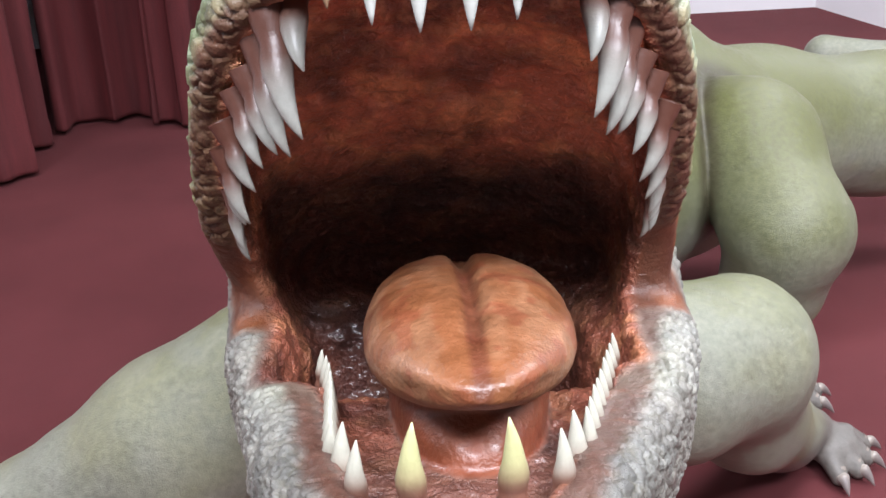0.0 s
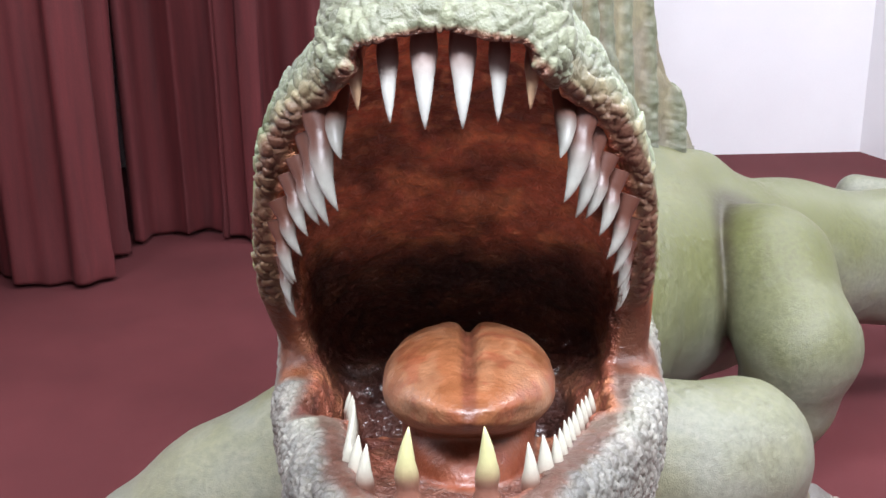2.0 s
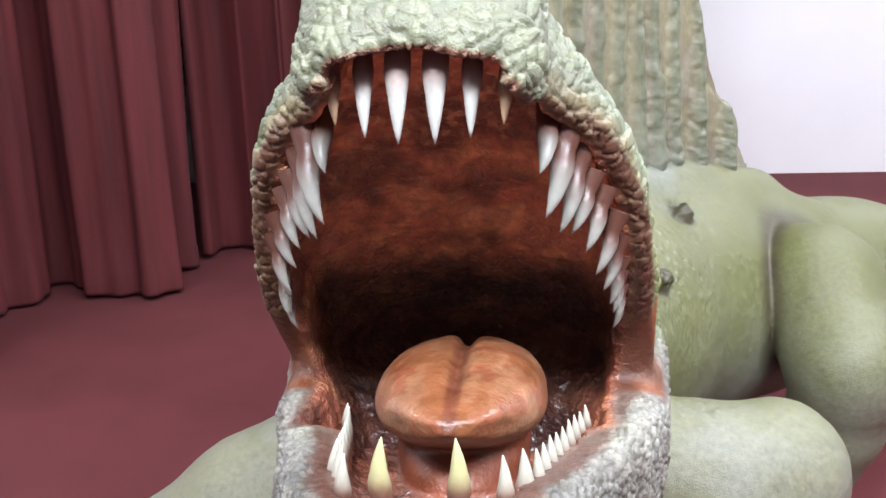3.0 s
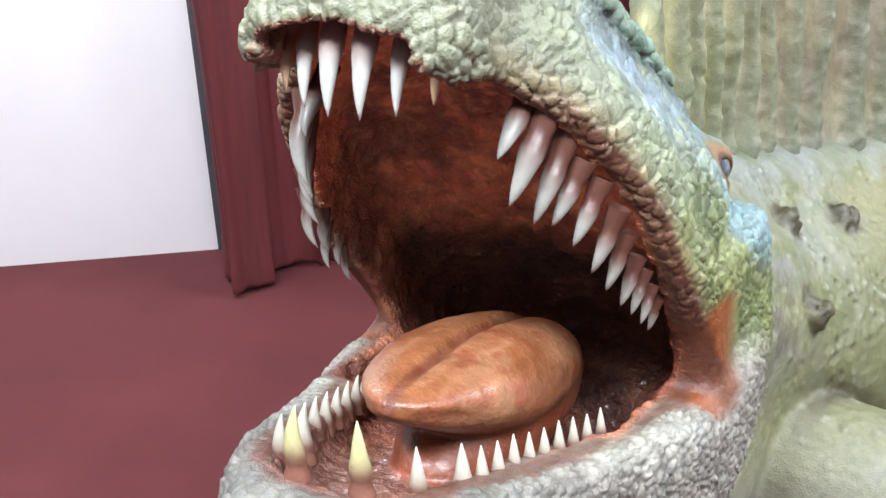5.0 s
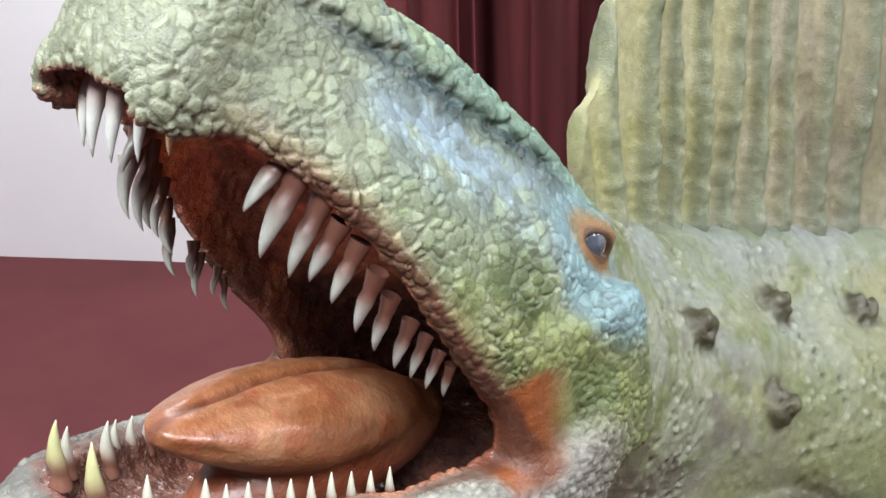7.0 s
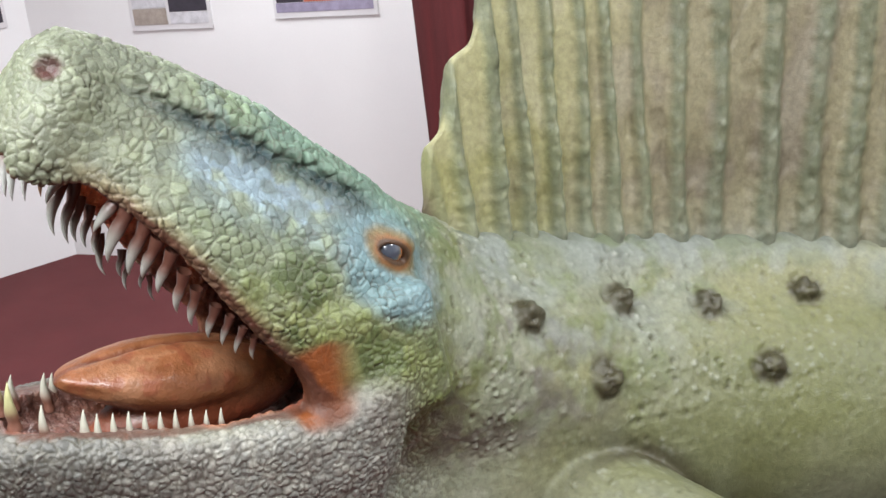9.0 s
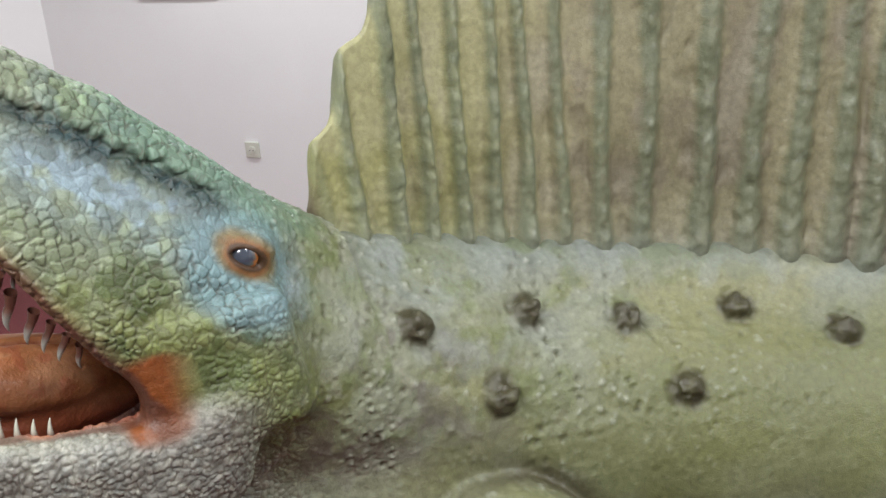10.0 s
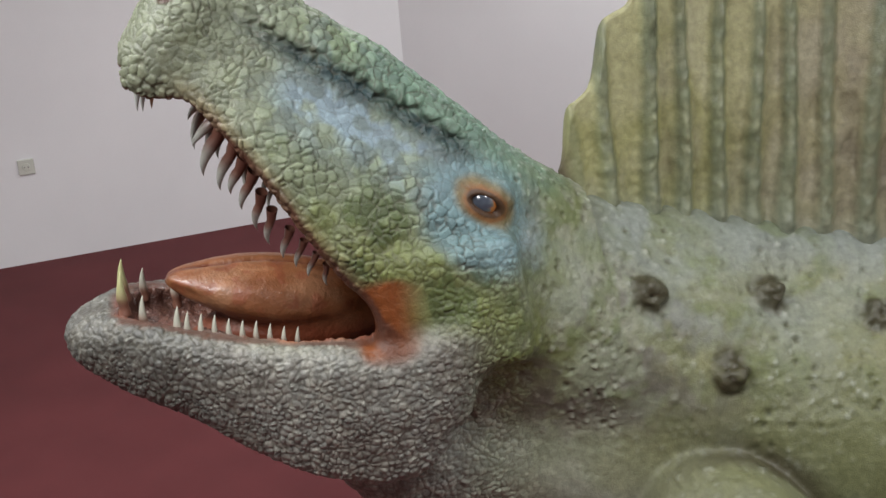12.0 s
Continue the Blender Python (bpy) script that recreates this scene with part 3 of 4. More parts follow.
    c = blend(c, (0.22, 0.27, 0.10), 1.6 * sstep(0.5, 0.7, n2) * 0.5)
    c = blend(c, (0.15, 0.20, 0.045), sstep(0.02, -0.09, v + 0.06 * (n1 - 0.5)) * sstep(0.34, 0.12, u) * (0.35 + 0.9 * n2))
    c = blend(c, (0.36, 0.37, 0.12), sstep(-0.01, -0.10, v) * sstep(0.45, 0.25, u) * 0.5 * n1)
    stripe = np.exp(-((v - 0.075 + 0.04 * sstep(0.1, -0.05, u)) / 0.05) ** 2) * sstep(0.52, 0.36, u)
    c = blend(c, (0.33, 0.44, 0.50), stripe * (0.25 + 1.1 * sstep(0.35, 0.6, n2)))
    ring = np.sqrt(((u - 0.033) / 0.12) ** 2 + ((v - 0.05) / 0.10) ** 2)
    c = blend(c, (0.10, 0.14, 0.045), sstep(0.48, 0.62, fbm(p, 0.045, 3, 23)) * sstep(0.06, -0.03, v) * sstep(0.62, 0.4, u) * 0.75)
    c = blend(c, (0.17, 0.22, 0.20), sstep(0.5, 0.62, fbm(p, 0.04, 3, 24)) * sstep(-0.02, 0.04, v) * sstep(0.62, 0.4, u) * 0.75)
    c = blend(c, (0.25, 0.40, 0.43), sstep(1.15, 0.7, ring + 0.5 * (n2 - 0.5)) * 0.85)
    c = blend(c, (0.24, 0.40, 0.30), sstep(0.10, 0.16, v) * sstep(0.5, 0.2, u) * 0.8)
    c = blend(c, (0.33, 0.40, 0.30), sstep(0.13, 0.17, v) * sstep(0.3, 0.55, u) * 0.7)
    band = np.exp(-((v - 0.128 - 0.012 * (n1 - 0.5)) / 0.020) ** 2) * sstep(0.60, 0.5, u) * sstep(0.03, 0.14, u)
    c = blend(c, (0.045, 0.080, 0.085), band * (0.6 + 0.8 * n2))
    c = blend(c, (0.235, 0.25, 0.16), sstep(0.42, 0.62, u) * sstep(0.1, 0.0, v) * 0.7)
    c = blend(c, (0.225, 0.245, 0.165), sstep(0.38, 0.56, u) * (0.45 + 0.5 * n1))
    lipd = v - LIP(u)
    c = blend(c, (0.33, 0.24, 0.12), sstep(0.04, 0.008, lipd) * sstep(0.0, 0.1, u) * sstep(0.63, 0.5, u) * 0.7)
    eu, ev = to_uv(EYE[1], EYE[2])
    er = np.sqrt(((u - eu) / 0.070) ** 2 + ((v - ev) / 0.037) ** 2)
    c = blend(c, (0.27, 0.19, 0.07), sstep(1.15, 0.75, er + 0.3 * (n2 - 0.5)) * 0.9)
    c = blend(c, (0.31, 0.12, 0.03), sstep(0.84, 0.62, er + 0.3 * (n3 - 0.5)) * 0.85)
    c = blend(c, (0.06, 0.03, 0.015), sstep(0.62, 0.52, er) * 0.85)
    col = blend(col, (0, 0, 0), np.zeros(len(p)))
    col = col + (c - col) * skull[:, None]
    jc = np.tile(np.array([0.38, 0.378, 0.335]), (len(p), 1))
    jc = blend(jc, (0.30, 0.28, 0.24), sstep(0.45, 0.62, n2) * 0.8)
    jc = blend(jc, (0.50, 0.485, 0.41), sstep(0.5, 0.65, n3) * 0.6)
    jc = blend(jc, (0.36, 0.36, 0.17), sstep(0.02, 0.0, np.abs(z - 1.03) - 0.05) * sstep(0.0, -0.1, y) * sstep(0.0, -0.1, x) * n1 * 0.5)
    col = col + (jc - col) * jawside[:, None]
    # rusty corner of the mouth
    rust = np.sqrt(((y - 0.362) / 0.085) ** 2 + ((z - 1.155) / 0.085) ** 2)
    col = blend(col, (0.30, 0.085, 0.018), sstep(1.05, 0.75, rust + 0.5 * (n2 - 0.5)) * sstep(0.44, 0.37, y) * sstep(1.075, 1.105, z))
    # dark horny knobs
    for k in KNOBS:
        r = np.sqrt(((p - np.array(k)) ** 2).sum(1))
        col = blend(col, (0.095, 0.085, 0.045), sstep(0.050, 0.030, r + 0.016 * (n3 - 0.5)))
        col = blend(col, (0.20, 0.17, 0.09), sstep(0.022, 0.010, r + 0.012 * (n3 - 0.5) + 0.3 * (k[2] + 0.02 - z)) * 0.6)
    # brown wash plus painted shade in the folds where legs meet the body
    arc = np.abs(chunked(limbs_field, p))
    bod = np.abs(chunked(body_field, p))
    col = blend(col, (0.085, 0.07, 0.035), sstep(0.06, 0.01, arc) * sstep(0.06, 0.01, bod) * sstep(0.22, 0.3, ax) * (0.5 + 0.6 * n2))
    nost = np.sqrt(((np.abs(x) - 0.088) / 0.040) ** 2 + ((y - 0.070) / 0.028) ** 2 + ((z - 1.730) / 0.024) ** 2)
    col = blend(col, (0.28, 0.26, 0.23), sstep(0.20, 0.10, z))
    # brightness matched in the colour: jaw front and rear back darker
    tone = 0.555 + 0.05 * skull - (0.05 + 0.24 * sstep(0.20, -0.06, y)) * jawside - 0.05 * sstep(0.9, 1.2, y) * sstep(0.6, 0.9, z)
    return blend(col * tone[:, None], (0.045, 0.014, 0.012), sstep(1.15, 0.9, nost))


def mouth_paint(p):
    x, y, z = p.T
    u, v = to_uv(y, z)
    n1, n2, n3 = fbm(p, 0.10, 3, 41), fbm(p, 0.035, 3, 51), fbm(p, 0.012, 2, 61)
    col = np.tile(np.array([0.265, 0.082, 0.045]), (len(p), 1))
    col = blend(col, (0.36, 0.14, 0.065), sstep(0.45, 0.65, n2) * 0.9)
    col = blend(col, (0.06, 0.018, 0.013), sstep(0.5, 0.35, n1) * 0.75)
    # pale specks on the front palate stand in for wet glints
    col = blend(col, (0.36, 0.18, 0.09), sstep(0.55, 0.7, n3) * sstep(0.2, 0.45, u) * 0.6)
    # throat nearly black: the shade of its depth is put into the colour
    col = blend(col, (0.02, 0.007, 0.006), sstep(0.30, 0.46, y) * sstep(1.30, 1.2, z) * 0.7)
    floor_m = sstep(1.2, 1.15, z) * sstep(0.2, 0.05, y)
    # palate colour lifted in place of light reaching the roof
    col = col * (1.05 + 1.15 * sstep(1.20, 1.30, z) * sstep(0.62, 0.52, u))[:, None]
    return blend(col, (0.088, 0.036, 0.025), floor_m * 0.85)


def tongue_paint(p):
    x, y, z = p.T
    n1, n2 = fbm(p * np.array([1.6, 0.7, 1]), 0.06, 3, 71), fbm(p, 0.02, 2, 81)
    col = np.tile(np.array([0.265, 0.095, 0.034]), (len(p), 1))
    col = blend(col, (0.33, 0.15, 0.07), sstep(0.4, 0.65, n1))
    col = blend(col, (0.24, 0.06, 0.024), sstep(0.55, 0.7, n2) * 0.6)
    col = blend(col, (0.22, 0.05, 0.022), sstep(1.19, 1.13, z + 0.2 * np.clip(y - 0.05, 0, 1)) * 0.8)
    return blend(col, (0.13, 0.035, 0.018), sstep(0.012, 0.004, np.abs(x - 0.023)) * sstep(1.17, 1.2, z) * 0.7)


def near_field(x, y, z):
    return full_field(x, y, z, True)


def far_field(x, y, z):
    return full_field(x, y, z, False)


def grain(p):
    """Coarse stucco of the hide, about -1 to 1: crumbs, and pits between them."""
    c1, c2, _, pick = cells(p + 0.006 * (fbm(p, 0.02, 2, 241) - 0.5)[:, None], 0.0165, 31)
    crumbs = sstep(0.62, 0.15, c1) * (pick - 0.35)
    d1, d2, _, pick2 = cells(p + 0.008 * (fbm(p, 0.015, 2, 243) - 0.5)[:, None], 0.021, 37)
    pits = sstep(0.50, 0.15, d1) * (pick2 < 0.26)
    return crumbs + 1.1 * (fbm(p, 0.020, 3, 221) - 0.5) - 0.9 * pits


def coarse(p):
    """How rough the hide is: strongest along the neck and back, smooth on the limbs."""
    return sstep(2.0, 1.1, p[:, 1]) * sstep(0.62, 0.90, p[:, 2]) * (0.45 + 0.75 * sstep(0.35, 0.6, fbm(p, 0.11, 2, 251)))


def body_relief(p):
    """Lumps, pits and coarse grain of the modelled hide."""
    rough = coarse(p)
    horn = np.zeros(len(p))
    for k in KNOBS:
        horn = np.maximum(horn, sstep(0.055, 0.03, np.sqrt(((p - np.array(k)) ** 2).sum(1))))
    return horn * 0.034 * (fbm(p, 0.026, 2, 231) - 0.60) + 0.008 * (fbm(p, 0.12, 2, 211) - 0.5) + (0.25 + 0.55 * rough) * 0.008 * (fbm(p, 0.035, 3, 201) - 0.5) + (0.04 + rough) * (1 - 0.7 * horn) * 0.0052 * grain(p)


def relief_tone(p, col):
    """Relief shading put into the colour: crumbs paler, pits darker."""
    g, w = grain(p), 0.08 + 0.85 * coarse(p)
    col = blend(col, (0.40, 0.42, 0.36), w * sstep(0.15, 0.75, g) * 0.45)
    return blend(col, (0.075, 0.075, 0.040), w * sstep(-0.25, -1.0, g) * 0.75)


# fine skin of the head
HV, HQ = surface(near_field, (-0.42, -0.24, 0.68), (0.42, 0.84, 1.82), 0.0025, in_head)
HN = gradient(near_field, HV)
mf = chunked(mouth_field, HV)
tf = chunked(tongue_field, HV)
ton = sstep(0.006, 0.001, tf)
gum = sstep(0.020, 0.004, mf) * (1 - ton)
hu, hv = to_uv(HV[:, 1], HV[:, 2])
outer_snout = sstep(0.49, 0.54, hu) * sstep(0.0, 0.30, np.maximum(HN[:, 2] * SU - HN[:, 1] * CU, HN[:, 0] * np.sign(HV[:, 0])))
scaly = np.maximum(1 - sstep(0.026, 0.010, mf), outer_snout) * (1 - ton) * sstep(0.74, 0.55, HV[:, 1])
er0 = to_uv(EYE[1], EYE[2])
scaly *= sstep(0.6, 1.2, np.sqrt(((hu - er0[0]) / 0.055) ** 2 + ((hv - er0[1]) / 0.04) ** 2))
big = sstep(-0.08, 0.05, hu)
scaly *= 1 - 0.8 * sstep(1.1, 0.7, np.sqrt(((HV[:, 1] - 0.365) / 0.085) ** 2 + ((HV[:, 2] - 1.155) / 0.085) ** 2))
wob = HV + 0.013 * np.stack([fbm(HV, 0.022, 2, s) - 0.5 for s in (101, 111, 121)], 1)
f1, f2, off, rnd = cells(wob, 0.0158, 5)
F1, F2, OFF, RND = cells(wob, 0.0180, 25)
k1, k2, _, rnd3 = cells(wob, 0.030, 15)
brow = np.exp(-((hv - 0.142) / 0.026) ** 2) * sstep(0.62, 0.5, hu) * sstep(0.05, 0.14, hu)
g1, g2, _, rnd2 = cells(wob, 0.0128, 9)
cheek_z = sstep(0.55, 0.42, hu) * sstep(-0.11, -0.06, hv)
bigger = cheek_z > 0.5 + 0.5 * (fbm(HV, 0.05, 2, 171) - 0.5)
f1, f2, rnd = np.where(bigger, F1, f1), np.where(bigger, F2, f2), np.where(bigger, RND, rnd)
off = np.where(bigger[:, None], OFF * 0.8, off)
gap_b, gap_s = f2 - f1, g2 - g1
tilt = off @ np.array([0, 0.5, 0.7])
plate_b = sstep(0.02, 0.20, gap_b) * (1.06 - 0.28 * f1) * (0.65 + 0.7 * rnd) + tilt * 42
plate_s = sstep(0.02, 0.26, gap_s) * (1.08 - 0.35 * g1) * (0.65 + 0.7 * rnd2)
smooth_z = np.exp(-((hv - 0.075) / 0.045) ** 2) * sstep(0.50, 0.36, hu) * sstep(0.0, 0.1, hu)
jaw_zone = sstep(1.17, 1.12, HV[:, 2]) * sstep(0.5, 0.4, HV[:, 1])
patches = sstep(0.46, 0.60, fbm(HV, 0.085, 2, 301)) * (1 - jaw_zone)
relief = plate_b * (0.0052 - 0.0030 * patches) * (1 - 0.45 * smooth_z) * big * (1 - 0.8 * jaw_zone) * (1 - 0.6 * brow) + plate_s * 0.0036 * (1 - big * (1 - jaw_zone)) * sstep(0.70, 0.5, HV[:, 1]) + brow * 0.011 * (sstep(0.0, 0.45, k2 - k1) * (0.6 + 0.7 * rnd3) - 0.3)
soft = fbm(HV, 0.05, 3, 131) - 0.5
far_w = np.maximum(sstep(0.50, 0.72, HV[:, 1]), sstep(0.83, 0.75, HV[:, 2]))
wrinkle = fbm(HV * np.array([1, 2.2, 1]), 0.03, 3, 141) - 0.5
from_teeth = np.abs(HV[:, 0] - mid(HV[:, 1])) - JAW_IN(HV[:, 1])
rim = sstep(0.050, 0.030, np.maximum(from_teeth, -0.052 - HV[:, 1]) + 0.03 * soft) * sstep(-0.045, -0.02, HV[:, 2] - JAW_TOP(HV[:, 1])) * sstep(0.43, 0.36, HV[:, 1]) * sstep(1.24, 1.20, HV[:, 2])
HP = HV + HN * (scaly * (1 - 0.7 * np.clip(rim, 0, 1)) * relief + 0.004 * soft * (1 - ton) * (1 - far_w) + far_w * (1 - gum) * (1 - ton) * body_relief(HV) + gum * (0.014 * wrinkle + 0.006 * (fbm(HV, 0.011, 2, 161) - 0.5) + 0.012 * (fbm(HV, 0.07, 2, 165) - 0.5)) + ton * 0.0022 * (fbm(HV, 0.02, 2, 151) - 0.5))[:, None]
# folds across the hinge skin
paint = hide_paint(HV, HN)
paint = paint + (relief_tone(HV, paint) - paint) * (far_w * (1 - gum) * (1 - ton))[:, None]
paint *= (1 + scaly * (0.5 * (rnd * big + rnd2 * (1 - big)) - 0.25))[:, None]
# dark wash in the scale grooves, plus groove shade put into the colour
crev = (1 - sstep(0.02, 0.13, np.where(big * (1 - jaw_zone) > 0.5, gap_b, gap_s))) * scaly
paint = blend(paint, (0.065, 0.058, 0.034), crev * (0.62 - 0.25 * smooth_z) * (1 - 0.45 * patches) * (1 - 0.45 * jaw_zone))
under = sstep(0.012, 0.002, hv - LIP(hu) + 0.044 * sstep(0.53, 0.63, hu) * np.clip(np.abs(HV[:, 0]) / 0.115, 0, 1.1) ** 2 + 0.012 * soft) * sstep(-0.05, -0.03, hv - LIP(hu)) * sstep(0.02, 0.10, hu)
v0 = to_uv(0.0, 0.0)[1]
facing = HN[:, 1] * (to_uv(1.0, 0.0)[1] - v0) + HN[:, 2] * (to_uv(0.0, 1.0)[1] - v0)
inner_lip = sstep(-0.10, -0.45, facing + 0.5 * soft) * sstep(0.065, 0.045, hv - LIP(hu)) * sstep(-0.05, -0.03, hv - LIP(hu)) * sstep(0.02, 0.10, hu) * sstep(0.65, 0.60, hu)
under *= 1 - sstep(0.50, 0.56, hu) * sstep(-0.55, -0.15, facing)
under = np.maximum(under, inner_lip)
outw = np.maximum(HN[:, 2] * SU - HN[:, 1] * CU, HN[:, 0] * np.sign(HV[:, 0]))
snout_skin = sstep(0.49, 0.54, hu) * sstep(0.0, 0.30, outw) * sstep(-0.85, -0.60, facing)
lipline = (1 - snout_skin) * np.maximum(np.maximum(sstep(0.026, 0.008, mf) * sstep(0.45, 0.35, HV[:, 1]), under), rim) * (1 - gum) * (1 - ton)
in_gum = gum * (1 - snout_skin)
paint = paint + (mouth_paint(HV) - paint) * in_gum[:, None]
paint = blend(paint, (0.10, 0.038, 0.024), sstep(0.59, 0.64, hu) * in_gum * 0.85)
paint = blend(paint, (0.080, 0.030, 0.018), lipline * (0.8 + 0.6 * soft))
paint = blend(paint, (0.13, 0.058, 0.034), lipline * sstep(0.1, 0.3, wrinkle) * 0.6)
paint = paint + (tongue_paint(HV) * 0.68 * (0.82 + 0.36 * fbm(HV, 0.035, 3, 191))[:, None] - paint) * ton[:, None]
wet_v = (in_gum + ton) > 0.5
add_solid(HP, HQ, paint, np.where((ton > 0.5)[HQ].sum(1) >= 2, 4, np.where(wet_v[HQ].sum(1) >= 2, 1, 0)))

# body and limbs
def close_by(p):
    return (p[:, 0] > -0.05) & (p[:, 1] < 1.95) & (p[:, 2] > 0.42)


def body_shell(h, lo, hi, keep):
    bv, bq = surface(far_field, lo, hi, h, keep)
    bn = gradient(far_field, bv, 0.004)
    bp = bv + bn * body_relief(bv)[:, None]
    bp[:, 2] = np.maximum(bp[:, 2], 0.001)
    add_solid(bp, bq, relief_tone(bv, hide_paint(bv, bn)), 0)


body_shell(0.0052, (-0.10, 0.30, 0.38), (1.15, 2.0, 1.32), lambda p: ~in_head(p + np.array([0, 0.012, -0.012])) & close_by(p))
body_shell(0.0100, (-1.15, 0.30, -0.02), (2.55, 3.50, 1.32), lambda p: ~in_head(p + np.array([0, 0.012, -0.012])) & ~close_by(p - np.array([0.006, -0.006, 0.006])))


# ---- sail along the back ----
def spine_at(s):
    """Plan position of the sail's foot, s metres behind its front."""
    yy = 0.76 + s - 0.05 * np.clip(s - 0.6, 0, 9) ** 2 * 1.2
    xs = lut([(0.5, 0.0), (1.05, 0.0), (1.3, 0.06), (1.6, 0.19), (1.95, 0.45), (2.3, 0.80)], 0.06)(yy)
    zs = lut([(0.5, 1.30), (0.78, 1.215), (0.84, 1.19), (1.02, 1.145), (1.3, 1.085), (1.6, 1.03), (1.95, 0.96), (2.3, 0.83)], 0.03)(yy)
    return xs, yy, zs


RIBS = [0.044, 0.110, 0.192, 0.260, 0.334, 0.402, 0.466, 0.542, 0.620, 0.697, 0.810, 0.902, 0.976, 1.05, 1.115, 1.19, 1.28, 1.38]
TIP = lut([(0.0, 1.292), (0.012, 1.302), (0.028, 1.340), (0.040, 1.428), (0.085, 1.452), (0.104, 1.495), (0.115, 1.582), (0.165, 1.608), (0.183, 1.66), (0.197, 1.75), (0.30, 1.95), (0.48, 2.12), (0.72, 2.2), (0.99, 2.05), (1.19, 1.72), (1.29, 1.40), (1.38, 1.13), (1.46, 0.93)], 0.005)
LEAN = lut([(0.0, -0.07), (0.12, -0.03), (0.22, 0.01), (0.60, 0.02), (0.70, 0.08), (0.80, 0.115), (1.5, 0.13)], 0.04)


def sail():
    NS, NH = 600, 150
    s = np.linspace(0.012, 1.47, NS)
    h = np.linspace(0, 1, NH) ** 1.15 * 1.10 - 0.10
    ribs = np.array(RIBS)
    k = np.clip(np.searchsorted(ribs, s), 1, len(ribs) - 1)
    frac = np.clip((s - ribs[k - 1]) / (ribs[k] - ribs[k - 1]), 0, 1)
    edge = TIP(s) - 0.06 * np.sin(frac * math.pi) ** 0.7 * (s > 0.2)
    edge += 0.006 * (vnoise(np.stack([s, s * 0, s * 0], 1), 0.02, 3) - 0.5)
    S, H = np.meshgrid(s, h, indexing="ij")
    fx, fy, fz = spine_at(S)
    E = np.repeat(edge[:, None], NH, 1)
    Z = fz + (E - fz) * H
    lean = LEAN(S)
    Y = fy + lean * (Z - fz)
    flat = np.stack([S.ravel(), S.ravel() * 0, Z.ravel()], 1)
    wav = (fbm(flat * np.array([1, 1, 0.5]), 0.10, 2, 77) - 0.5).reshape(S.shape)
    rag = fbm(flat, 0.022, 2, 79).reshape(S.shape)
    ridge = np.zeros_like(S)
    for i, r in enumerate(ribs):
        sway = r + 0.005 * np.sin(Z * 7 + i * 1.9) * sstep(0, 0.3, Z - fz)
        wide = 0.0125 + 0.005 * sstep(0.35, 0.0, Z - fz) + 0.004 * sstep(0.5, 0.8, S)
        ridge = np.maximum(ridge, np.exp(-np.abs((S - sway) / (wide * (0.9 + 0.5 * rag))) ** 2.6) * (0.35 + 0.65 * sstep(0.02, 0.2, r)) * (0.8 + 0.4 * hash01(np.array([i]), np.array([3]), np.array([7]))[0]))
    fine = (fbm(flat, 0.025, 3, 78) - 0.5).reshape(S.shape)
    lump = 0.85 + 0.35 * fbm(flat * np.array([0.4, 1, 1]), 0.06, 2, 80).reshape(S.shape)
    ridge_f = ridge * lump * (0.2 + 0.8 * sstep(-0.005, 0.06, Z - fz))
    crumb = grain(flat).reshape(S.shape)
    thick = 0.007 + 0.0035 * crumb * (0.12 + ridge + np.exp(-np.clip(Z - fz, 0, 9) / 0.05)) + 0.034 * ridge_f * (0.45 + 0.55 * sstep(0.6, 0.0, Z - fz)) * sstep(1.02, 0.9, H) + 0.007 * fine * (0.4 + ridge) + 0.030 * np.exp(-np.clip(Z - fz, 0, 9) / 0.03) * sstep(0.0, 0.12, S)
    hollow = sstep(0.60, 0.70, fbm(flat * np.array([1, 1, 0.6]), 0.055, 2, 95)).reshape(S.shape) * (1 - sstep(0.1, 0.4, ridge)) * sstep(0.25, 0.6, S)
    thick -= 0.004 * hollow
    thick *= 0.35 + 0.65 * sstep(1.0, 0.985, H)
    thick *= 0.4 + 0.6 * sstep(0.012, 0.03, S)
    nx = np.gradient(fy[:, 0], s)
    ny = -np.gradient(fx[:, 0], s)
    nl = np.sqrt(nx ** 2 + ny ** 2)
    nx, ny = (nx / nl)[:, None], (ny / nl)[:, None]
    waver = 0.022 * wav
    verts, quads = [], []
    for side in (1, -1):
        verts.append(np.stack([fx + nx * (waver + side * thick), Y + ny * (waver + side * thick), Z], -1).reshape(-1, 3))
    i, j = np.meshgrid(np.arange(NS - 1), np.arange(NH - 1), indexing="ij")
    a = (i * NH + j).ravel()
    q = np.stack([a, a + NH, a + NH + 1, a + 1], 1)
    off = NS * NH
    quads += [q, q[:, ::-1] + off]
    i = np.arange(NS - 1) * NH + NH - 1
    quads.append(np.stack([i, i + NH, i + NH + off, i + off], 1))
    for row in (0, NS - 1):
        j = row * NH + np.arange(NH - 1)
        r = np.stack([j, j + 1, j + 1 + off, j + off], 1)
        quads.append(r if row == 0 else r[:, ::-1])
    v = np.concatenate(verts)
    # yellow-green membrane, tan further back, blue-grey ribs
    n1 = (fbm(flat, 0.13, 3, 91)).reshape(S.shape)
    n2 = (fbm(flat * np.array([1.6, 1, 0.8]), 0.11, 3, 92)).reshape(S.shape)
    col = np.tile(np.array([0.43, 0.415, 0.22]), (S.size, 1))
    col = blend(col, (0.37, 0.36, 0.155), (sstep(0.36, 0.66, n1) * sstep(0.65, 0.25, S)).ravel())
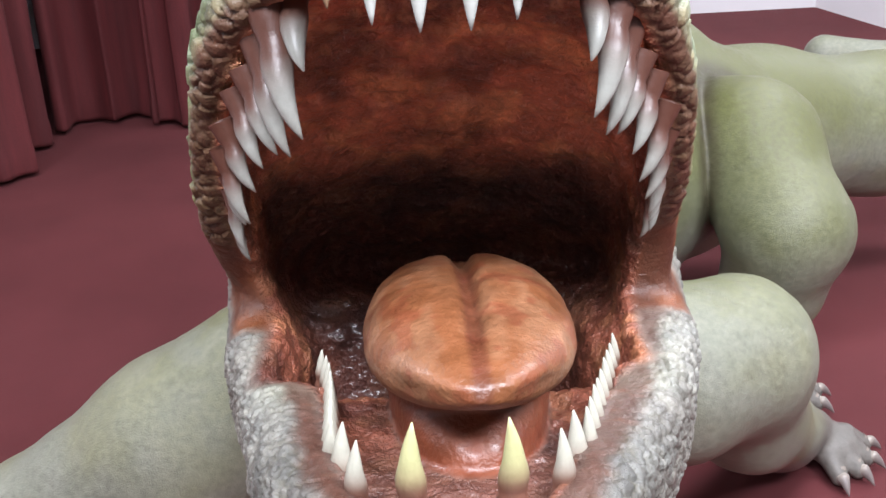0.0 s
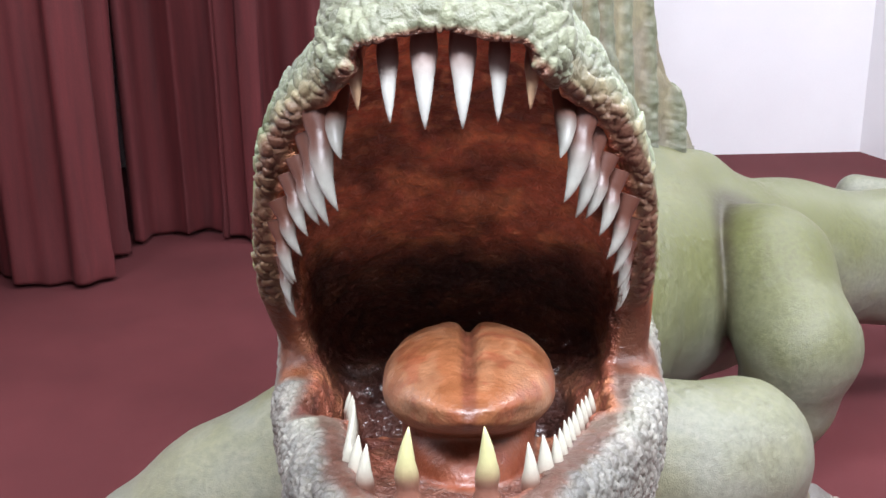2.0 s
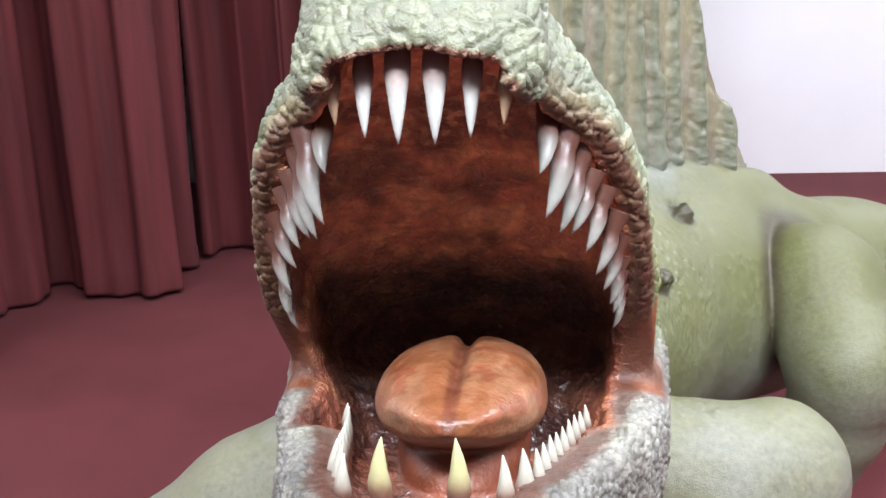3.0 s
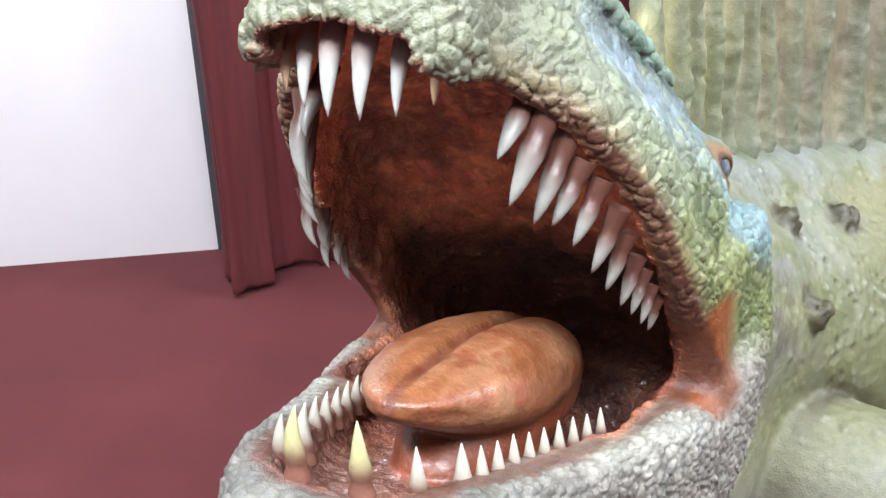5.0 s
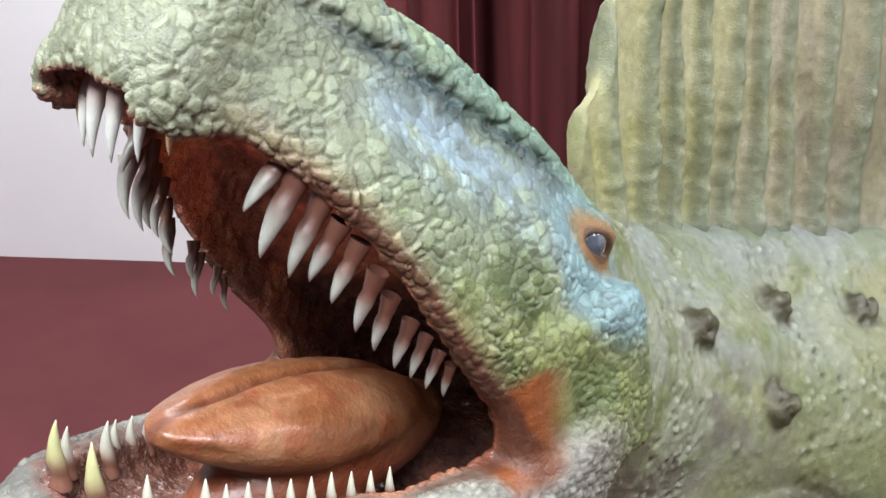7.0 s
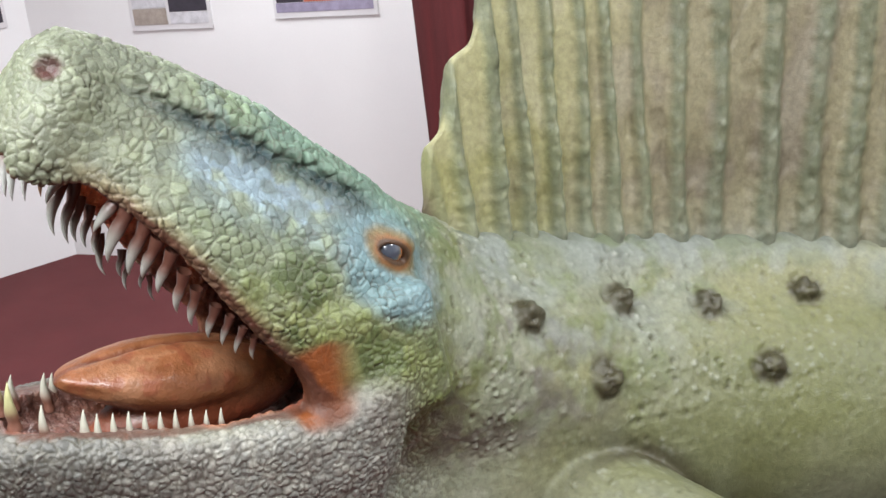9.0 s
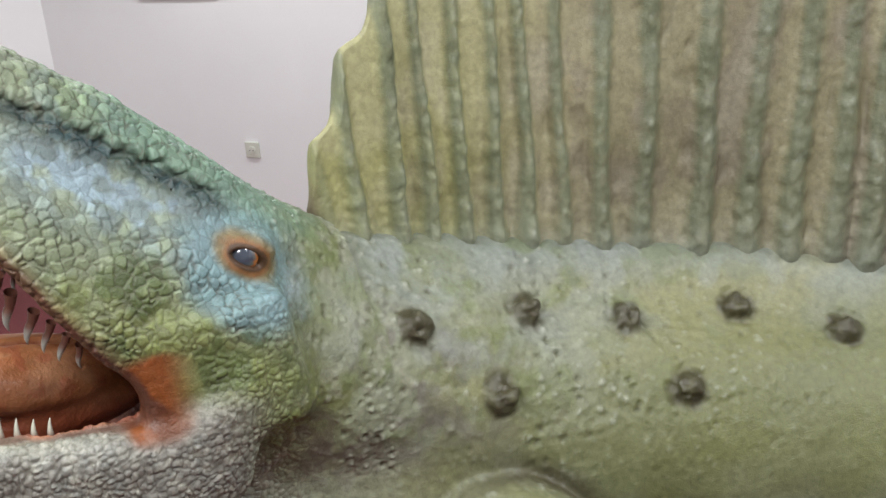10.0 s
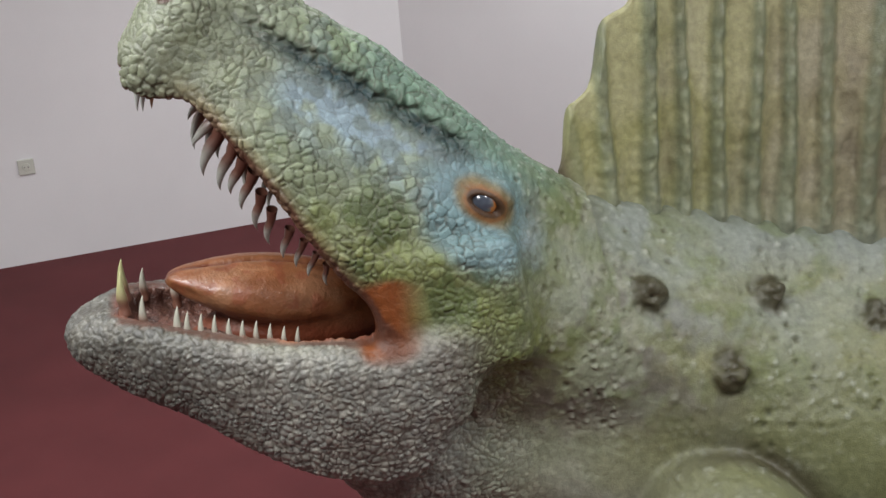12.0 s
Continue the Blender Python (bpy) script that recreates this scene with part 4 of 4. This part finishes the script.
    col = blend(col, (0.36, 0.325, 0.20), (sstep(0.30, 0.60, S) * 0.9).ravel())
    col = blend(col, (0.22, 0.175, 0.115), (sstep(0.35, 0.7, S) * sstep(0.40, 0.72, n2)).ravel())
    col = blend(col, (0.52, 0.49, 0.36), (sstep(0.45, 0.8, n2) * 0.5).ravel())
    # rib flanks darkened: the ribs' shade put into the colour
    edge_w = sstep(0.05, 0.45, ridge) * sstep(0.95, 0.6, ridge)
    col = blend(col, (0.14, 0.17, 0.09), (edge_w * (0.10 + 0.45 * n1)).ravel())
    col = blend(col, (0.185, 0.21, 0.125), (sstep(0.30, 0.85, ridge) * (0.55 + 0.5 * rag)).ravel())
    col = blend(col, (0.36, 0.385, 0.29), (sstep(0.4, 0.9, ridge) * sstep(0.1, 0.7, crumb) * 0.7).ravel())
    dents = sstep(0.62, 0.70, fbm(flat * np.array([1, 1, 0.6]), 0.055, 2, 95)).reshape(S.shape) * (1 - sstep(0.1, 0.4, ridge)) * sstep(0.25, 0.6, S)
    col = blend(col, (0.15, 0.125, 0.075), (dents * 0.25).ravel())
    col = blend(col, (0.36, 0.40, 0.36), np.exp(-np.clip(Z - fz, 0, 9) / 0.04).ravel() * 0.8)
    col = blend(col, (0.09, 0.065, 0.045), (sstep(0.055, 0.02, S + 0.03 * (n1 - 0.5)) * sstep(1.40, 1.33, Z) * 0.85).ravel())
    # rear of the sail darkened in the colour to match its brightness
    col = col * (0.73 - 0.15 * sstep(0.45, 0.75, S)).ravel()[:, None]
    add_solid(v, np.concatenate(quads), np.concatenate([col, col]), 0)


sail()


# ---- teeth ----
def tooth(base, tip, radius, bend, root=(0.16, 0.06, 0.045), body=(0.285, 0.29, 0.26), flat=0.8, deep=0.25):
    """A curved, slightly flattened cone from base to tip."""
    base, tip, bend = Vector(base), Vector(tip), Vector(bend)
    axis = (tip - base).normalized()
    a = axis.cross(Vector((0, 1, 0.2))).normalized()
    b = axis.cross(a)
    R, K = 12, 14
    v, c = [], []
    lng = (tip - base).length
    for i in range(R + 1):
        t = -deep + (1 + deep) * i / R
        p = base.lerp(tip, t) + bend * (4 * max(t, 0) * (1 - t)) * lng
        r = radius * (1 - max(t, 0) ** 2.1) * (1.0 if t > -0.05 else 1.15 - 0.9 * t) * (0.92 + 0.16 * math.sin(min(1, max(0, t * 2.2)) * math.pi)) + 0.0006
        stain = min(1.0, max(0.0, 1.3 - max(t, 0) / 0.44)) ** 1.3
        for k in range(K):
            w = 2 * math.pi * k / K
            q = p + a * (math.cos(w) * r) + b * (math.sin(w) * r * flat)
            v.append(q[:])
            m = random.random() * 0.1
            c.append([body[n] * (1 - stain) * (1 - m * 0.6) + root[n] * stain for n in range(3)])
    q = []
    for i in range(R):
        for k in range(K):
            k2 = (k + 1) % K
            q.append((i * K + k, (i + 1) * K + k, (i + 1) * K + k2, i * K + k2))
    top = R * K
    for k in range(1, K // 2):
        q.append((top + k - 1, top + K - k, top + K - 1 - k, top + k))
    q = np.array(q)
    area = np.array(v)
    add_solid(area, q[:, ::-1] if axis.z < 0 else q[:, ::-1], np.array(c), 2)


# upper front
for fx_, fy_, tz, ln, rad, brown in ((0.018, -0.002, 1.523, 0.090, 0.0125, 0), (0.052, 0.008, 1.527, 0.076, 0.0098, 0), (0.084, 0.024, 1.536, 0.052, 0.0078, 1)):
    for side in (-1, 1):
        tooth((side * fx_ * 1.04, fy_ + 0.030 * ln / 0.09, tz + ln), (side * fx_, fy_, tz), rad, (0, -0.07, 0), body=(0.40, 0.27, 0.16) if brown else (0.34, 0.35, 0.325))
# upper sides: gum point and tip of each, from the snout to the hinge
UPPER = [((0.126, 0.126, 1.513), (0.119, 0.081, 1.471)), ((0.144, 0.126, 1.489), (0.125, 0.092, 1.419)), ((0.157, 0.143, 1.458), (0.140, 0.116, 1.394)),
         ((0.170, 0.152, 1.433), (0.153, 0.132, 1.388)), ((0.185, 0.165, 1.410), (0.170, 0.146, 1.363)), ((0.200, 0.176, 1.377), (0.182, 0.167, 1.327)),
         ((0.206, 0.190, 1.348), (0.192, 0.183, 1.302)), ((0.210, 0.214, 1.315), (0.201, 0.203, 1.277)), ((0.213, 0.234, 1.293), (0.206, 0.222, 1.259)),
         ((0.216, 0.252, 1.270), (0.211, 0.240, 1.241)), ((0.217, 0.271, 1.249), (0.209, 0.270, 1.219))]
UP_R = [0.0112, 0.0130, 0.0112, 0.0098, 0.0094, 0.0088, 0.0080, 0.0074, 0.0062, 0.0056, 0.0050]
for (bx, by, bz), (ex_, ey_, ez_), rad in zip(*zip(*UPPER), UP_R):
    mx = 0.3 * float(mid(np.float64(by)))
    for side in (-1, 1):
        j = 0 if side > 0 else random.uniform(-0.006, 0.006)
        tooth((mx + side * (bx - mx), by + j, bz), (mx + side * (ex_ - mx), ey_ + j, ez_ + j), rad, (side * 0.04, -0.13, -0.02), root=(0.080, 0.031, 0.020), deep=0.45)
# lower front and sides
LOW = [(0.037, -0.076, 1.240, 0.062, 0.0115), (0.082, -0.043, 1.205, 0.050, 0.0088), (0.101, 0.014, 1.184, 0.056, 0.0105)]
for i in range(9):
    t = i / 8
    LOW.append((0.115 + 0.058 * t, 0.030 + 0.185 * t, 1.175 - 0.040 * t, 0.046 - 0.014 * t, 0.0080 - 0.0024 * t))
for k, (lx, ly, lz, ln, rad) in enumerate(LOW):
    for side in (-1, 1):
        warm = 0.12 if k == 0 else 0.0
        mx = float(mid(np.float64(ly)))
        gx = mx + side * (lx - mx)
        tooth((gx + side * 0.002, ly - 0.004, lz - ln), (gx, ly, lz + 0.004 * random.random()), rad, (side * 0.03, -0.05, 0), root=(0.15, 0.065, 0.043), body=(0.37, 0.365, 0.30 - warm))


# ---- eyes and claws ----
def globe(c, r, side):
    K, R = 32, 20
    v, col = [], []
    look_d = Vector((side * 0.90, -0.30, 0.12)).normalized()
    for i in range(R + 1):
        th = math.pi * i / R
        for k in range(K):
            w = 2 * math.pi * k / K
            d = Vector((math.sin(th) * math.cos(w), math.sin(th) * math.sin(w), math.cos(th)))
            v.append((Vector(c) + d * r)[:])
            a = d.angle(look_d)
            if a < 0.62:
                col.append((0.045, 0.055, 0.075))
            elif a < 0.82:
                col.append((0.10, 0.09, 0.08))
            else:
                col.append((0.38, 0.12, 0.02))
    q = [(i * K + k, (i + 1) * K + k, (i + 1) * K + (k + 1) % K, i * K + (k + 1) % K) for i in range(R) for k in range(K)]
    add_solid(np.array(v), np.array(q), np.array(col), 3)


for side in (-1, 1):
    globe((0.3 * float(mid(np.float64(EYE[1]))) + side * (EYE[0] - 0.024), EYE[1], EYE[2]), 0.029, side)
for a, b, c in TOES:
    d = (Vector(c[:3]) - Vector(b[:3])).normalized()
    d.z = 0
    e = Vector(c[:3]) + d * 0.055
    tooth((c[0], c[1], 0.032), (e.x, e.y, 0.006), 0.016, (0, 0, 0.18), root=(0.30, 0.26, 0.22), body=(0.20, 0.17, 0.16))


def finish_solid():
    v, q = np.concatenate(SOLID["v"]), np.concatenate(SOLID["q"])
    c, m = np.concatenate(SOLID["c"]), np.concatenate(SOLID["m"])
    me = bpy.data.meshes.new("dinosaur_statue")
    me.vertices.add(len(v))
    me.vertices.foreach_set("co", v.astype(np.float32).ravel())
    me.loops.add(len(q) * 4)
    me.loops.foreach_set("vertex_index", q.astype(np.int32).ravel())
    me.polygons.add(len(q))
    me.polygons.foreach_set("loop_start", np.arange(0, len(q) * 4, 4, dtype=np.int32))
    me.polygons.foreach_set("material_index", m.astype(np.int32))
    me.polygons.foreach_set("use_smooth", np.ones(len(q), dtype=bool))
    at = me.attributes.new("paint", "FLOAT_COLOR", "POINT")
    rgba = np.ones((len(v), 4), np.float32)
    rgba[:, :3] = np.clip(c, 0.003, 0.9)
    at.data.foreach_set("color", rgba.ravel())
    for mat in (M_HIDE, M_WET, M_TOOTH, M_EYE, M_TONGUE):
        me.materials.append(mat)
    me.update()
    me.validate()
    ob = new("dinosaur_statue", me)
    return tagged(ob, "life-size painted sail-backed dinosaur statue with wide open toothed jaws", "statue")


statue = finish_solid()


# ---- small things on the walls ----
def wall_socket(m, label):
    root = new("wall_socket")
    bm = bmesh.new()
    box(bm, -0.041, 0.041, -0.012, -0.001, -0.041, 0.041)
    plate = part("cover_plate", bevelled(bm, 0.004), M_PLASTIC, root)
    bm = bmesh.new()
    bmesh.ops.create_cone(bm, cap_ends=True, segments=32, radius1=0.021, radius2=0.019, depth=0.006, matrix=Matrix.Translation((0, -0.0145, 0)) @ Matrix.Rotation(radians(90), 4, "X"))
    part("insert", bm, M_PLASTIC, root, smooth=False)
    for dx in (-0.0095, 0.0095):
        bm = bmesh.new()
        bmesh.ops.create_cone(bm, cap_ends=True, segments=12, radius1=0.003, radius2=0.003, depth=0.003, matrix=Matrix.Translation((dx, -0.0185, 0)) @ Matrix.Rotation(radians(90), 4, "X"))
        part("pin_hole", bm, M_SOCKHOLE, root)
    root.matrix_basis = m
    return tagged(root, label, "wall socket", "wall sockets")


along = (Vector((-3.493, 2.049)) - Vector(CORNER)).dot(PANEL_DIR)
wall_socket(PANEL_M @ Matrix.Translation((along, 0, 0.475)), "ivory plastic wall socket on the white wall")
wall_socket(Matrix.Translation((-4.2238, -0.75, 0.53)) @ Matrix.Rotation(radians(96.86), 4, "Z"), "grey plastic wall socket low on the white wall")


def plain_colour(name, col):
    return two_scale(name, tuple(c * 0.8 for c in col), tuple(min(1, c * 1.15) for c in col), 25, 220, 0.35, 0.0002, 0.1, 0.08)


P_DARK, P_LILAC, P_ORANGE, P_GREY, P_BEIGE, P_WHITE = (plain_colour("print_" + n, c) for n, c in (("dark", (0.05, 0.045, 0.06)), ("lilac", (0.33, 0.30, 0.42)), ("orange", (0.55, 0.16, 0.10)), ("grey", (0.30, 0.29, 0.29)), ("beige", (0.38, 0.33, 0.29)), ("white", (0.62, 0.62, 0.66))))


def photo_print(m, w, h, fields, label):
    """A bordered print: a thin board with raised photo fields (x0, x1, z0, z1, material), in metres from its lower left corner."""
    root = new("photo_print")
    bm = bmesh.new()
    box(bm, 0, w, -0.010, -0.001, 0, h)
    part("border_board", bevelled(bm, 0.0015, 1), M_PAPER, root)
    for x0, x1, z0, z1, mat in fields:
        bm = bmesh.new()
        box(bm, x0, x1, -0.0125, -0.0102, z0, z1)
        part("photo", bm, mat, root)
    root.matrix_basis = m
    return tagged(root, label, "photo print", "photo prints")


def on_panel(x, y):
    return (Vector((x, y)) - Vector(CORNER)).dot(PANEL_DIR)


a0, a1 = on_panel(-3.95, 1.74), on_panel(-3.56, 2.005)
w = a1 - a0
photo_print(PANEL_M @ Matrix.Translation((a0, 0, 1.235)), w, 0.36, [
    (0.02, w * 0.46, 0.03, 0.11, P_BEIGE), (0.02, w * 0.46, 0.115, 0.20, P_WHITE), (0.05, w * 0.40, 0.205, 0.33, P_GREY),
    (w * 0.5, w - 0.02, 0.03, 0.085, P_WHITE), (w * 0.5, w - 0.02, 0.09, 0.16, P_DARK), (w * 0.5, w - 0.10, 0.165, 0.33, P_LILAC)], "white bordered print with two grey and lilac photos on the wall")
b0, b1 = on_panel(-3.27, 2.20), on_panel(-2.82, 2.51)
w = b1 - b0
photo_print(PANEL_M @ Matrix.Translation((b0, 0, 1.265)), w, 0.36, [
    (0.015, w - 0.02, 0.03, 0.075, P_LILAC), (0.02, w * 0.3, 0.0775, 0.10, P_DARK), (w * 0.3 + 0.004, w - 0.02, 0.0775, 0.20, P_ORANGE), (0.015, w - 0.02, 0.205, 0.33, P_LILAC)], "white bordered print of an orange shape on lilac on the wall")
photo_print(Matrix.Translation((-4.4101, 0.80, 1.30)) @ Matrix.Rotation(radians(96.86), 4, "Z"), 0.46, 0.36, [
    (0.02, 0.21, 0.03, 0.33, P_GREY), (0.23, 0.44, 0.03, 0.12, P_DARK), (0.23, 0.44, 0.125, 0.33, P_LILAC)], "white bordered print with dark photos on the wall")
